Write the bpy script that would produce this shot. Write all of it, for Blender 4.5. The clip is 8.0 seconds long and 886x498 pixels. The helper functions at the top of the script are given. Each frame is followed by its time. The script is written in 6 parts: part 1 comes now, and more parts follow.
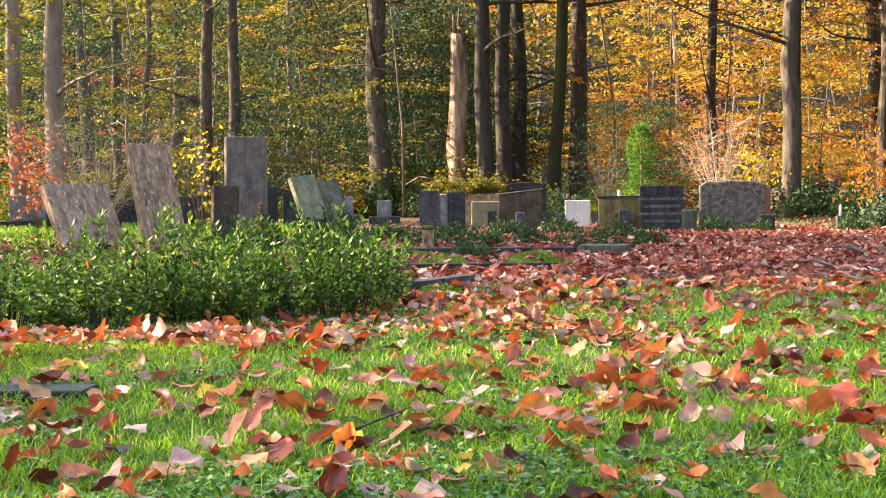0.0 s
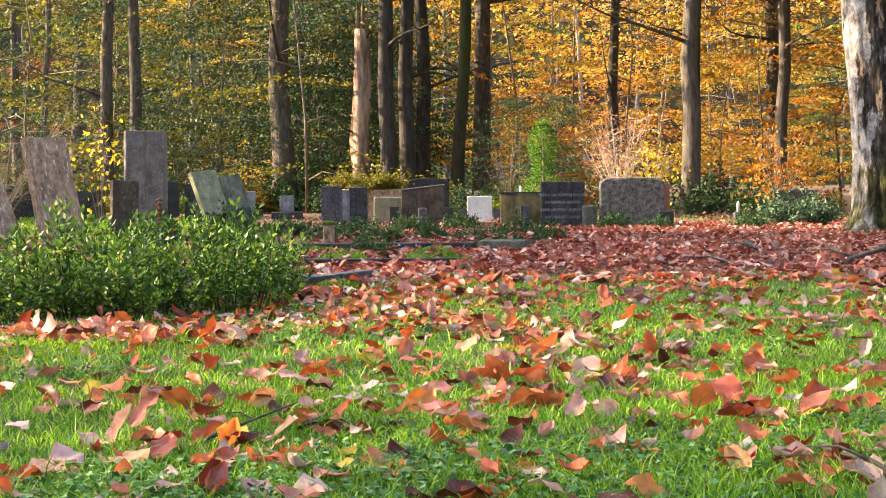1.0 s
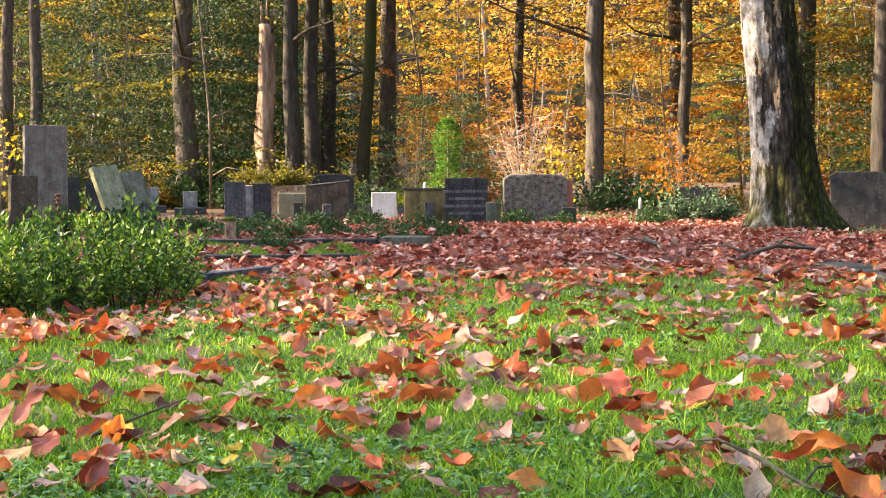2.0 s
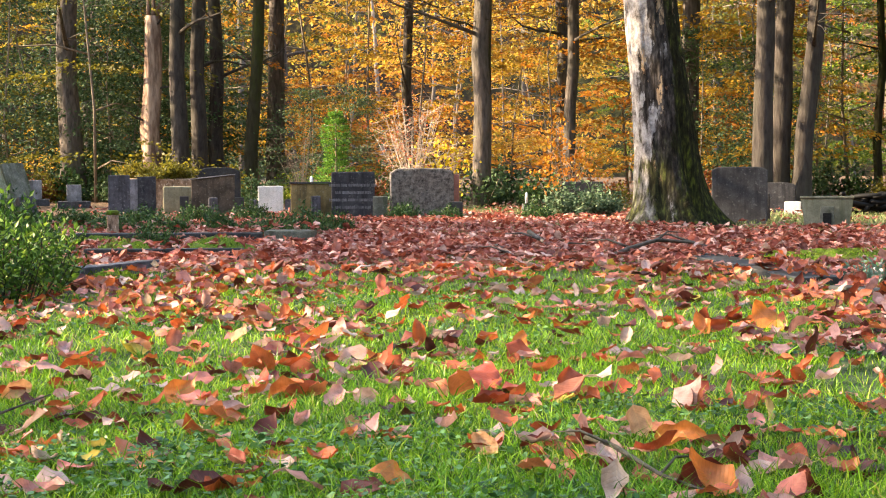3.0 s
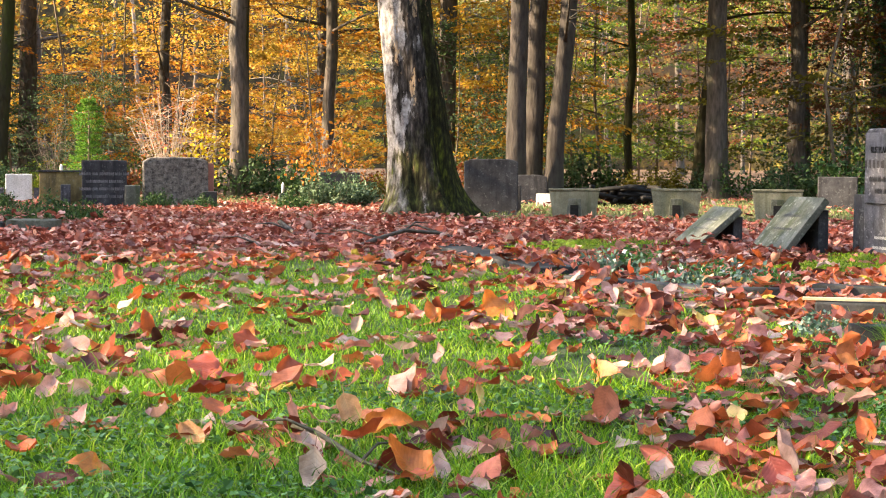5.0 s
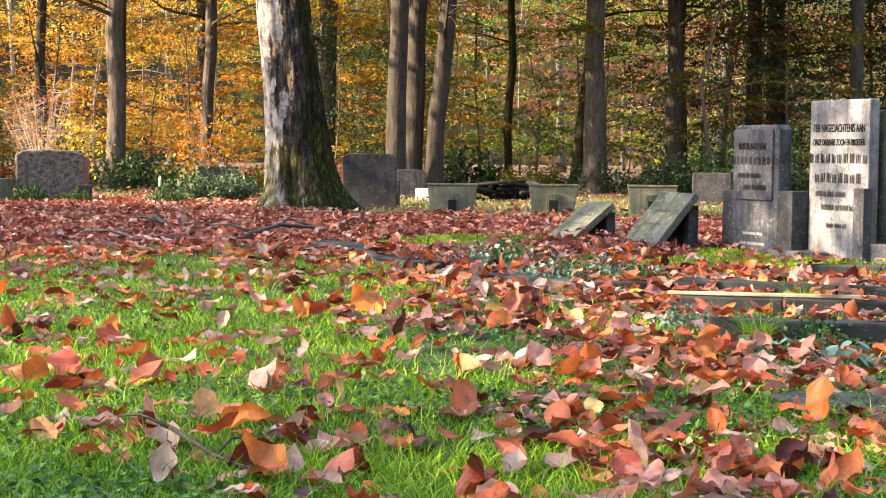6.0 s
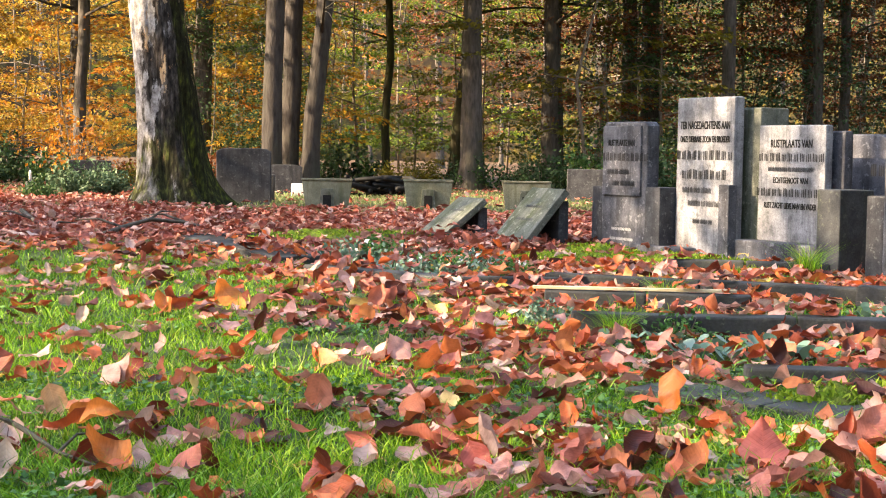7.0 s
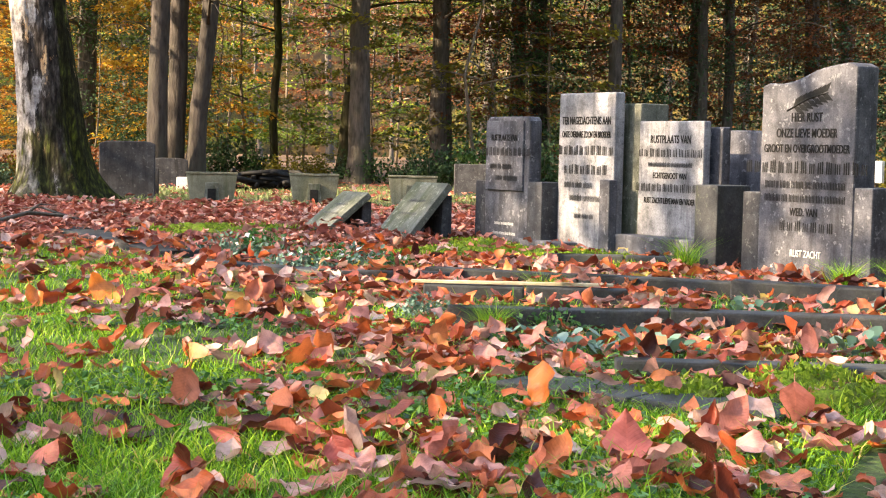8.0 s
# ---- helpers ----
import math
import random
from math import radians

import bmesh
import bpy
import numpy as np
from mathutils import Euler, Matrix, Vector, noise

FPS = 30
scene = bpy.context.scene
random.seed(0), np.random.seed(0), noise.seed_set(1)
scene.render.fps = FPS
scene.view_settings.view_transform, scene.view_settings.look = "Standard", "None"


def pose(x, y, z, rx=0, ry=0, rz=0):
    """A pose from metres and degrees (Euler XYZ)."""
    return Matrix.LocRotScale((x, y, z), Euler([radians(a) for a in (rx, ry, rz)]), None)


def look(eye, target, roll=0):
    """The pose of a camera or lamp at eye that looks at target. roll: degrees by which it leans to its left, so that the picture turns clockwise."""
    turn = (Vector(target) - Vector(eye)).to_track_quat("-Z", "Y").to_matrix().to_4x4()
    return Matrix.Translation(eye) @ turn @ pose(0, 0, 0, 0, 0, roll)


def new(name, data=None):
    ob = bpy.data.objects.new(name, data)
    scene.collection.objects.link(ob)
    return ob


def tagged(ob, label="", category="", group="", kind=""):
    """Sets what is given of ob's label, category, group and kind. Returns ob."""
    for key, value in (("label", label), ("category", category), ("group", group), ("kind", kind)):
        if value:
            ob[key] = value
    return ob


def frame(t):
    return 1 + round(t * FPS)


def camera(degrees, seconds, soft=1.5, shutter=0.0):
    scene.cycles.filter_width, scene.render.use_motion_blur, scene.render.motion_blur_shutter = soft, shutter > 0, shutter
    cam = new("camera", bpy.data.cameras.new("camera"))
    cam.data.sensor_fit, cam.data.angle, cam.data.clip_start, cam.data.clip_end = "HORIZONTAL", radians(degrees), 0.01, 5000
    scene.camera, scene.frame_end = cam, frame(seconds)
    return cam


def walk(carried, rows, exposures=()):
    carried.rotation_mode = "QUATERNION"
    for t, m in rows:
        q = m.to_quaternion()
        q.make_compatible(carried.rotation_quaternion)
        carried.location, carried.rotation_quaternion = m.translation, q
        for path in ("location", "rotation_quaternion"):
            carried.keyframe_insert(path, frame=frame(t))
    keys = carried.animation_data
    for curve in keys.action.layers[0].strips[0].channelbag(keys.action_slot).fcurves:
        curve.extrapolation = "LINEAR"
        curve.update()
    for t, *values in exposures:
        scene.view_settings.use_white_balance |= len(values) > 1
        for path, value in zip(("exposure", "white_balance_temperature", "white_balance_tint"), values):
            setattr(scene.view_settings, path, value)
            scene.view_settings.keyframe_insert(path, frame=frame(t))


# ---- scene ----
cam = camera(31.34, 8.0, soft=1.1)
PATH = [
    (0.0, (0.000, 0.000, 0.600), (0.000, 1.998, 0.518), -0.86),
    (0.5, (0.021, -0.005, 0.600), (0.078, 1.992, 0.514), -0.74),
    (1.0, (0.045, -0.006, 0.598), (0.164, 1.988, 0.509), -0.64),
    (2.5, (0.114, -0.017, 0.596), (0.413, 1.958, 0.497), -0.36),
    (3.0, (0.141, -0.024, 0.595), (0.512, 1.939, 0.492), -0.25),
    (3.5, (0.168, -0.030, 0.594), (0.609, 1.918, 0.489), -0.10),
    (4.0, (0.196, -0.040, 0.593), (0.712, 1.889, 0.485), 0.04),
    (4.5, (0.224, -0.050, 0.592), (0.811, 1.859, 0.481), 0.18),
    (6.0, (0.297, -0.092, 0.592), (1.091, 1.740, 0.472), 0.63),
    (6.5, (0.323, -0.099, 0.590), (1.183, 1.702, 0.469), 0.76),
    (7.0, (0.352, -0.107, 0.587), (1.282, 1.659, 0.464), 0.95),
    (7.5, (0.376, -0.114, 0.586), (1.367, 1.619, 0.461), 1.08),
    (8.0, (0.400, -0.120, 0.584), (1.450, 1.578, 0.457), 1.27),
]
walk(cam, [(t, look(eye, target, roll)) for t, eye, target, roll in PATH], exposures=[(0.0, 3.24, 7900, 14), (8.0, 3.2, 7900, 14)])

# ---- light ----
SUN_AZ, SUN_EL = -76.0, 27.0     # degrees from +y, to the left; above the horizon
world = bpy.data.worlds.new("world")
scene.world = world
world.use_nodes = True
sky = world.node_tree.nodes.new("ShaderNodeTexSky")
sky.sky_type, sky.sun_disc = "NISHITA", False
sky.sun_elevation, sky.sun_rotation = radians(SUN_EL), radians(SUN_AZ)
world.node_tree.links.new(sky.outputs[0], world.node_tree.nodes["Background"].inputs[0])
world.node_tree.nodes["Background"].inputs[1].default_value = 0.15
sun_data = bpy.data.lights.new("sun", "SUN")
sun_data.energy, sun_data.angle, sun_data.color = 2.7, radians(0.6), (1.0, 0.86, 0.66)
sun = new("sun", sun_data)
TO_SUN = Vector((math.sin(radians(SUN_AZ)) * math.cos(radians(SUN_EL)), math.cos(radians(SUN_AZ)) * math.cos(radians(SUN_EL)), math.sin(radians(SUN_EL))))
sun.matrix_world = look(TO_SUN * 60, (0, 0, 0))


# ---- materials ----
def nodes_of(name):
    m = bpy.data.materials.new(name)
    m.use_nodes = True
    return m, m.node_tree.nodes, m.node_tree.links, m.node_tree.nodes["Principled BSDF"]


def ramp(ns, ls, source, stops):
    r = ns.new("ShaderNodeValToRGB")
    while len(r.color_ramp.elements) < len(stops):
        r.color_ramp.elements.new(0.5)
    for e, (p, c) in zip(r.color_ramp.elements, stops):
        e.position, e.color = p, (*c, 1)
    ls.new(source, r.inputs[0])
    return r.outputs[0]


def noise_node(ns, ls, scale, detail=5.0, stretch=(1, 1, 1), rough=0.6):
    tc, mp, n = ns.new("ShaderNodeTexCoord"), ns.new("ShaderNodeMapping"), ns.new("ShaderNodeTexNoise")
    mp.inputs["Scale"].default_value = stretch
    ls.new(tc.outputs["Object"], mp.inputs[0])
    ls.new(mp.outputs[0], n.inputs["Vector"])
    n.inputs["Scale"].default_value, n.inputs["Detail"].default_value, n.inputs["Roughness"].default_value = scale, detail, rough
    return n.outputs["Fac"]


def mixed(ns, ls, fac, a, b, blend="MIX"):
    m = ns.new("ShaderNodeMix")
    m.data_type, m.blend_type = "RGBA", blend
    for slot, v in ((0, fac), (6, a), (7, b)):
        if isinstance(v, (int, float)):
            m.inputs[slot].default_value = v
        elif isinstance(v, tuple):
            m.inputs[slot].default_value = (*v, 1)
        else:
            ls.new(v, m.inputs[slot])
    return m.outputs[2]


def bumped(ns, ls, bsdf, height, strength, dist):
    b = ns.new("ShaderNodeBump")
    b.inputs["Strength"].default_value, b.inputs["Distance"].default_value = strength, dist
    ls.new(height, b.inputs["Height"])
    ls.new(b.outputs[0], bsdf.inputs["Normal"])


def surface(name, base, fine, blotch, rough=0.85, s_fine=60, s_blotch=6, amount=0.6, bump=0.4, dist=0.004, stretch=(1, 1, 1), lo=0.45, hi=0.62):
    """Base colour mottled by a fine grain, with blotches (lichen, moss, dirt) over it."""
    m, ns, ls, b = nodes_of(name)
    n1 = noise_node(ns, ls, s_fine, 6, stretch)
    n2 = noise_node(ns, ls, s_blotch, 8, stretch, 0.68)
    c1 = ramp(ns, ls, n1, [(0.3, base), (0.7, fine)])
    mask = ramp(ns, ls, n2, [(lo, (0, 0, 0)), (hi, (amount, amount, amount))])
    ls.new(mixed(ns, ls, mask, c1, blotch), b.inputs["Base Color"])
    b.inputs["Roughness"].default_value = rough
    b.inputs["Specular IOR Level"].default_value = 0.2
    bumped(ns, ls, b, n1, bump, dist)
    return m


def leafy(name, stops, through_light=0.35, rough=0.5, by_object=False, veins=0.0, clumps=()):
    """Leaves whose colour differs from one to the next and drifts from clump to clump; thin enough for light to come through."""
    m, ns, ls, b = nodes_of(name)
    if by_object:
        src = ns.new("ShaderNodeObjectInfo").outputs["Random"]
    else:
        src = ns.new("ShaderNodeNewGeometry").outputs["Random Per Island"]
    c = ramp(ns, ls, src, stops)
    for scale, lo, hi, tone in clumps:
        k = ramp(ns, ls, noise_node(ns, ls, scale, 3), [(lo, (0, 0, 0)), (hi, (0.85, 0.85, 0.85))])
        c = mixed(ns, ls, k, c, mixed(ns, ls, 1.0, c, tone, "MULTIPLY"))
    if veins:
        # midrib, side veins and brown blotches, laid out along each leaf
        at, sep = ns.new("ShaderNodeAttribute"), ns.new("ShaderNodeSeparateXYZ")
        at.attribute_name = "leaf_co"
        ls.new(at.outputs["Vector"], sep.inputs[0])

        def maths(op, a, k=None):
            q = ns.new("ShaderNodeMath")
            q.operation = op
            for slot, v in ((0, a), (1, k)):
                if isinstance(v, (int, float)):
                    q.inputs[slot].default_value = v
                elif v is not None:
                    ls.new(v, q.inputs[slot])
            return q.outputs[0]

        ax = maths("ABSOLUTE", sep.outputs["X"])
        comb = maths("FRACT", maths("SUBTRACT", maths("MULTIPLY", sep.outputs["Y"], 13.0), maths("MULTIPLY", ax, 9.0)))
        line = ramp(ns, ls, comb, [(0.0, (0.8, 0.76, 0.73)), (0.14, (1, 1, 1)), (0.8, (0.97, 0.97, 0.97)), (1.0, (0.8, 0.76, 0.73))])
        rib = ramp(ns, ls, ax, [(0.0, (1.25, 1.2, 1.1)), (0.022, (1, 1, 1)), (0.24, (1, 1, 1)), (0.40, (0.62, 0.55, 0.5))])
        n = noise_node(ns, ls, 30 if not by_object else 3.0, 6)
        dark = ramp(ns, ls, n, [(0.36, (0.34, 0.24, 0.22)), (0.5, (0.85, 0.8, 0.78)), (0.62, (1.05, 1.08, 1.1))])
        for shade in (line, rib, dark):
            c = mixed(ns, ls, veins, c, shade, "MULTIPLY")
        bumped(ns, ls, b, line, 0.5, 0.004)
    ls.new(c, b.inputs["Base Color"])
    b.inputs["Roughness"].default_value = rough
    b.inputs["Specular IOR Level"].default_value = 0.3 if veins else 0.22
    t, mx, out = ns.new("ShaderNodeBsdfTranslucent"), ns.new("ShaderNodeMixShader"), ns["Material Output"]
    ls.new(c, t.inputs["Color"])
    mx.inputs[0].default_value = through_light
    ls.new(b.outputs[0], mx.inputs[1])
    ls.new(t.outputs[0], mx.inputs[2])
    ls.new(mx.outputs[0], out.inputs[0])
    return m


LITTER = [(0.0, (0.07, 0.022, 0.016)), (0.14, (0.17, 0.036, 0.022)), (0.24, (0.38, 0.07, 0.03)), (0.36, (0.58, 0.13, 0.04)), (0.46, (0.66, 0.21, 0.075)),
          (0.62, (0.54, 0.165, 0.125)), (0.80, (0.66, 0.34, 0.28)), (0.92, (0.62, 0.41, 0.35)), (0.98, (0.58, 0.42, 0.37)), (1.0, (0.75, 0.55, 0.06))]
RED = [(0.0, (0.13, 0.034, 0.024)), (0.3, (0.32, 0.072, 0.045)), (0.6, (0.47, 0.15, 0.10)), (0.82, (0.55, 0.27, 0.21)), (1.0, (0.68, 0.46, 0.39))]
M_LITTER = leafy("fallen_leaf", LITTER, 0.25, 0.46, veins=0.55)
M_NEAR_LEAF = leafy("fallen_leaf_near", LITTER, 0.25, 0.40, by_object=True, veins=0.65)
M_RED_LEAF = leafy("fallen_leaf_red", RED, 0.2, 0.5, veins=0.35)
HERO = {"o": leafy("bright_orange_leaf", [(0.0, (0.62, 0.15, 0.03)), (1.0, (0.74, 0.25, 0.06))], 0.3, 0.36, True, 0.5),
        "p": leafy("pinkish_leaf", [(0.0, (0.56, 0.26, 0.22)), (1.0, (0.66, 0.36, 0.32))], 0.2, 0.36, True, 0.55),
        "r": leafy("brick_red_leaf", [(0.0, (0.36, 0.07, 0.03)), (1.0, (0.50, 0.11, 0.045))], 0.25, 0.36, True, 0.5),
        "c": leafy("crimson_leaf", [(0.0, (0.40, 0.09, 0.07)), (1.0, (0.54, 0.19, 0.15))], 0.2, 0.36, True, 0.5),
        "t": leafy("tan_orange_leaf", [(0.0, (0.62, 0.30, 0.14)), (1.0, (0.70, 0.40, 0.2))], 0.25, 0.4, True, 0.5),
        "y": leafy("bright_yellow_leaf", [(0.0, (0.72, 0.52, 0.04)), (1.0, (0.78, 0.6, 0.06))], 0.3, 0.4, True, 0.4)}
M_GRASS = leafy("grass_blade", [(0.0, (0.04, 0.11, 0.008)), (0.4, (0.12, 0.31, 0.018)), (0.75, (0.26, 0.50, 0.035)), (0.95, (0.42, 0.57, 0.06)), (1.0, (0.5, 0.42, 0.18))], 0.32, 0.4, clumps=((1.3, 0.52, 0.66, (0.6, 0.78, 0.95)), (7.0, 0.52, 0.66, (0.65, 0.75, 0.7)), (0.9, 0.50, 0.62, (1.3, 1.12, 0.9))))
M_DULL_GRASS = leafy("dull_grass_blade", [(0.0, (0.07, 0.11, 0.04)), (0.5, (0.16, 0.22, 0.08)), (1.0, (0.30, 0.34, 0.14))], 0.3, 0.5, clumps=((0.6, 0.46, 0.6, (0.65, 0.7, 0.7)),))
M_BLUE_LEAF = leafy("blue_green_leaf", [(0.0, (0.05, 0.10, 0.06)), (0.5, (0.10, 0.19, 0.135)), (1.0, (0.27, 0.37, 0.31))], 0.15, 0.5)
M_CLOVER = leafy("groundcover_leaf", [(0.0, (0.025, 0.08, 0.02)), (0.6, (0.06, 0.17, 0.04)), (1.0, (0.16, 0.34, 0.09))], 0.25, 0.4)
M_BOX = leafy("boxwood_leaf", [(0.0, (0.025, 0.07, 0.012)), (0.45, (0.055, 0.14, 0.022)), (0.85, (0.15, 0.28, 0.038)), (1.0, (0.32, 0.42, 0.07))], 0.3, 0.42, clumps=((2.5, 0.48, 0.64, (0.5, 0.6, 0.7)), (3.5, 0.56, 0.64, (1.4, 1.25, 1.1))))
M_DARK_BUSH = leafy("dark_shrub_leaf", [(0, (0.016, 0.045, 0.014)), (0.6, (0.04, 0.10, 0.026)), (1, (0.11, 0.19, 0.05))], 0.2, 0.45)
M_GREY_LEAF = leafy("grey_green_leaf", [(0.0, (0.03, 0.065, 0.03)), (0.6, (0.065, 0.12, 0.06)), (1.0, (0.19, 0.26, 0.15))], 0.15, 0.6)
# clump tones of these five crown colours paint in sunlit and shaded patches
M_GOLD = leafy("golden_leaf", [(0.0, (0.42, 0.20, 0.02)), (0.5, (0.54, 0.28, 0.03)), (0.85, (0.62, 0.38, 0.045)), (1.0, (0.62, 0.48, 0.08))], 0.5, 0.5, clumps=((0.8, 0.45, 0.58, (0.55, 0.62, 0.9)), (1.1, 0.54, 0.64, (1.15, 1.3, 1.3))))
M_ORANGE = leafy("orange_leaf", [(0.0, (0.40, 0.13, 0.02)), (0.5, (0.52, 0.19, 0.025)), (0.85, (0.60, 0.26, 0.035)), (1.0, (0.62, 0.36, 0.06))], 0.5, 0.5, clumps=((0.8, 0.45, 0.58, (0.62, 0.85, 1.0)), (1.2, 0.53, 0.63, (1.15, 1.75, 1.5))))
M_OLIVE = leafy("olive_leaf", [(0, (0.105, 0.10, 0.014)), (0.5, (0.160, 0.142, 0.018)), (0.85, (0.215, 0.185, 0.025)), (1, (0.31, 0.26, 0.036))], 0.5, 0.5, clumps=((0.7, 0.44, 0.58, (0.5, 0.6, 0.8)), (1.1, 0.56, 0.66, (1.6, 1.45, 1.2))))
M_GREEN = leafy("green_leaf", [(0, (0.076, 0.128, 0.013)), (0.5, (0.128, 0.187, 0.019)), (0.85, (0.212, 0.264, 0.030)), (1, (0.357, 0.357, 0.043))], 0.5, 0.5, clumps=((0.7, 0.44, 0.58, (0.5, 0.6, 0.8)), (1.1, 0.55, 0.64, (1.6, 1.4, 1.0))))
M_BROWN = leafy("russet_leaf", [(0, (0.11, 0.038, 0.016)), (0.5, (0.19, 0.062, 0.022)), (0.85, (0.26, 0.095, 0.032)), (1, (0.34, 0.17, 0.05))], 0.4, 0.55, clumps=((0.8, 0.42, 0.58, (0.5, 0.5, 0.6)), (1.3, 0.57, 0.66, (1.5, 1.3, 1.0))))
M_HOLLY = leafy("holly_leaf", [(0.0, (0.024, 0.052, 0.02)), (0.6, (0.046, 0.096, 0.036)), (1.0, (0.095, 0.155, 0.06))], 0.2, 0.6)
M_CONIFER = leafy("conifer_needle", [(0.0, (0.03, 0.10, 0.015)), (0.5, (0.08, 0.22, 0.03)), (1.0, (0.22, 0.40, 0.06))], 0.3, 0.5)
M_CORAL = leafy("coral_leaf", [(0.0, (0.34, 0.07, 0.03)), (0.6, (0.55, 0.15, 0.07)), (1.0, (0.68, 0.28, 0.16))], 0.4, 0.5)
M_YELLOW = leafy("yellow_leaf", [(0.0, (0.5, 0.36, 0.02)), (0.6, (0.72, 0.56, 0.04)), (1.0, (0.78, 0.66, 0.12))], 0.5, 0.5)
M_MOSS = surface("moss", (0.05, 0.10, 0.008), (0.20, 0.32, 0.022), (0.09, 0.075, 0.03), 0.95, 130, 16, 0.85, 1.0, 0.015)
M_MOSS_TIP = leafy("moss_tip", [(0.0, (0.07, 0.14, 0.01)), (0.6, (0.18, 0.29, 0.018)), (1.0, (0.36, 0.44, 0.05))], 0.35, 0.6)
M_REDSTONE = surface("red_granite", (0.30, 0.12, 0.09), (0.42, 0.20, 0.15), (0.15, 0.08, 0.06), 0.6, 90, 8, 0.5, 0.2, 0.002)
M_BARK = surface("grey_brown_bark", (0.038, 0.032, 0.028), (0.150, 0.124, 0.106), (0.076, 0.078, 0.052), 0.95, 22, 1.6, 0.75, 1.0, 0.02, (1, 1, 0.25))
# darker copy of the bark, with the shade on some trunks put into it
M_DARK_BARK = surface("shade_dark_bark", (0.022, 0.019, 0.017), (0.078, 0.066, 0.059), (0.042, 0.046, 0.030), 0.92, 20, 2.5, 0.6, 1.0, 0.02, (1, 1, 0.25))
M_SNAG = surface("bare_snag_wood", (0.30, 0.19, 0.13), (0.58, 0.43, 0.33), (0.11, 0.065, 0.045), 0.9, 22, 5, 0.9, 1.0, 0.02, (1, 1, 0.15), 0.42, 0.56)
M_PALE_BARK = surface("pale_bark", (0.1872, 0.1517, 0.1229), (0.3168, 0.2659, 0.2160), (0.1152, 0.0864, 0.0653), 0.95, 20, 3, 0.6, 0.8, 0.015, (1, 1, 0.3))
M_MOSSY_BARK = surface("mossy_bark", (0.0280, 0.0238, 0.0140), (0.0560, 0.0504, 0.0280), (0.0448, 0.0616, 0.0112), 0.95, 20, 3, 0.8, 1.0, 0.02, (1, 1, 0.3))
M_TWIG = surface("twig_bark", (0.13, 0.10, 0.075), (0.26, 0.21, 0.16), (0.18, 0.15, 0.12), 0.9, 60, 10, 0.5, 0.3, 0.003)
M_GREY_TWIG = surface("grey_twig", (0.17, 0.14, 0.115), (0.30, 0.25, 0.205), (0.13, 0.10, 0.08), 0.9, 60, 10, 0.5, 0.3, 0.003)
M_PALE_TWIG = surface("pale_twig", (0.34, 0.28, 0.22), (0.52, 0.44, 0.36), (0.28, 0.20, 0.15), 0.9, 60, 10, 0.5, 0.3, 0.003)
M_INK = surface("black_lettering", (0.0050, 0.0050, 0.0050), (0.0100, 0.0100, 0.0100), (0.0225, 0.0225, 0.0213), 0.7, 200, 60, 0.6, 0.1, 0.001)
M_CHALK = surface("white_lettering", (0.55, 0.55, 0.52), (0.66, 0.66, 0.63), (0.3, 0.3, 0.28), 0.8, 200, 60, 0.6, 0.1, 0.001)
M_WOOD = surface("weathered_wood", (0.13, 0.09, 0.06), (0.26, 0.19, 0.13), (0.09, 0.07, 0.05), 0.9, 30, 5, 0.5, 0.6, 0.004, (0.2, 1, 1))
M_BOARD = surface("pale_wood_strip", (0.46, 0.40, 0.26), (0.62, 0.55, 0.38), (0.28, 0.25, 0.14), 0.8, 40, 8, 0.5, 0.3, 0.002)
M_RUST = surface("rusty_iron", (0.14, 0.06, 0.04), (0.28, 0.13, 0.08), (0.07, 0.04, 0.03), 0.85, 60, 12, 0.6, 0.5, 0.002)
M_GLASS_WHITE = surface("white_lantern_glass", (0.7, 0.7, 0.68), (0.8, 0.8, 0.78), (0.5, 0.5, 0.48), 0.3, 40, 10, 0.3, 0.1, 0.001)


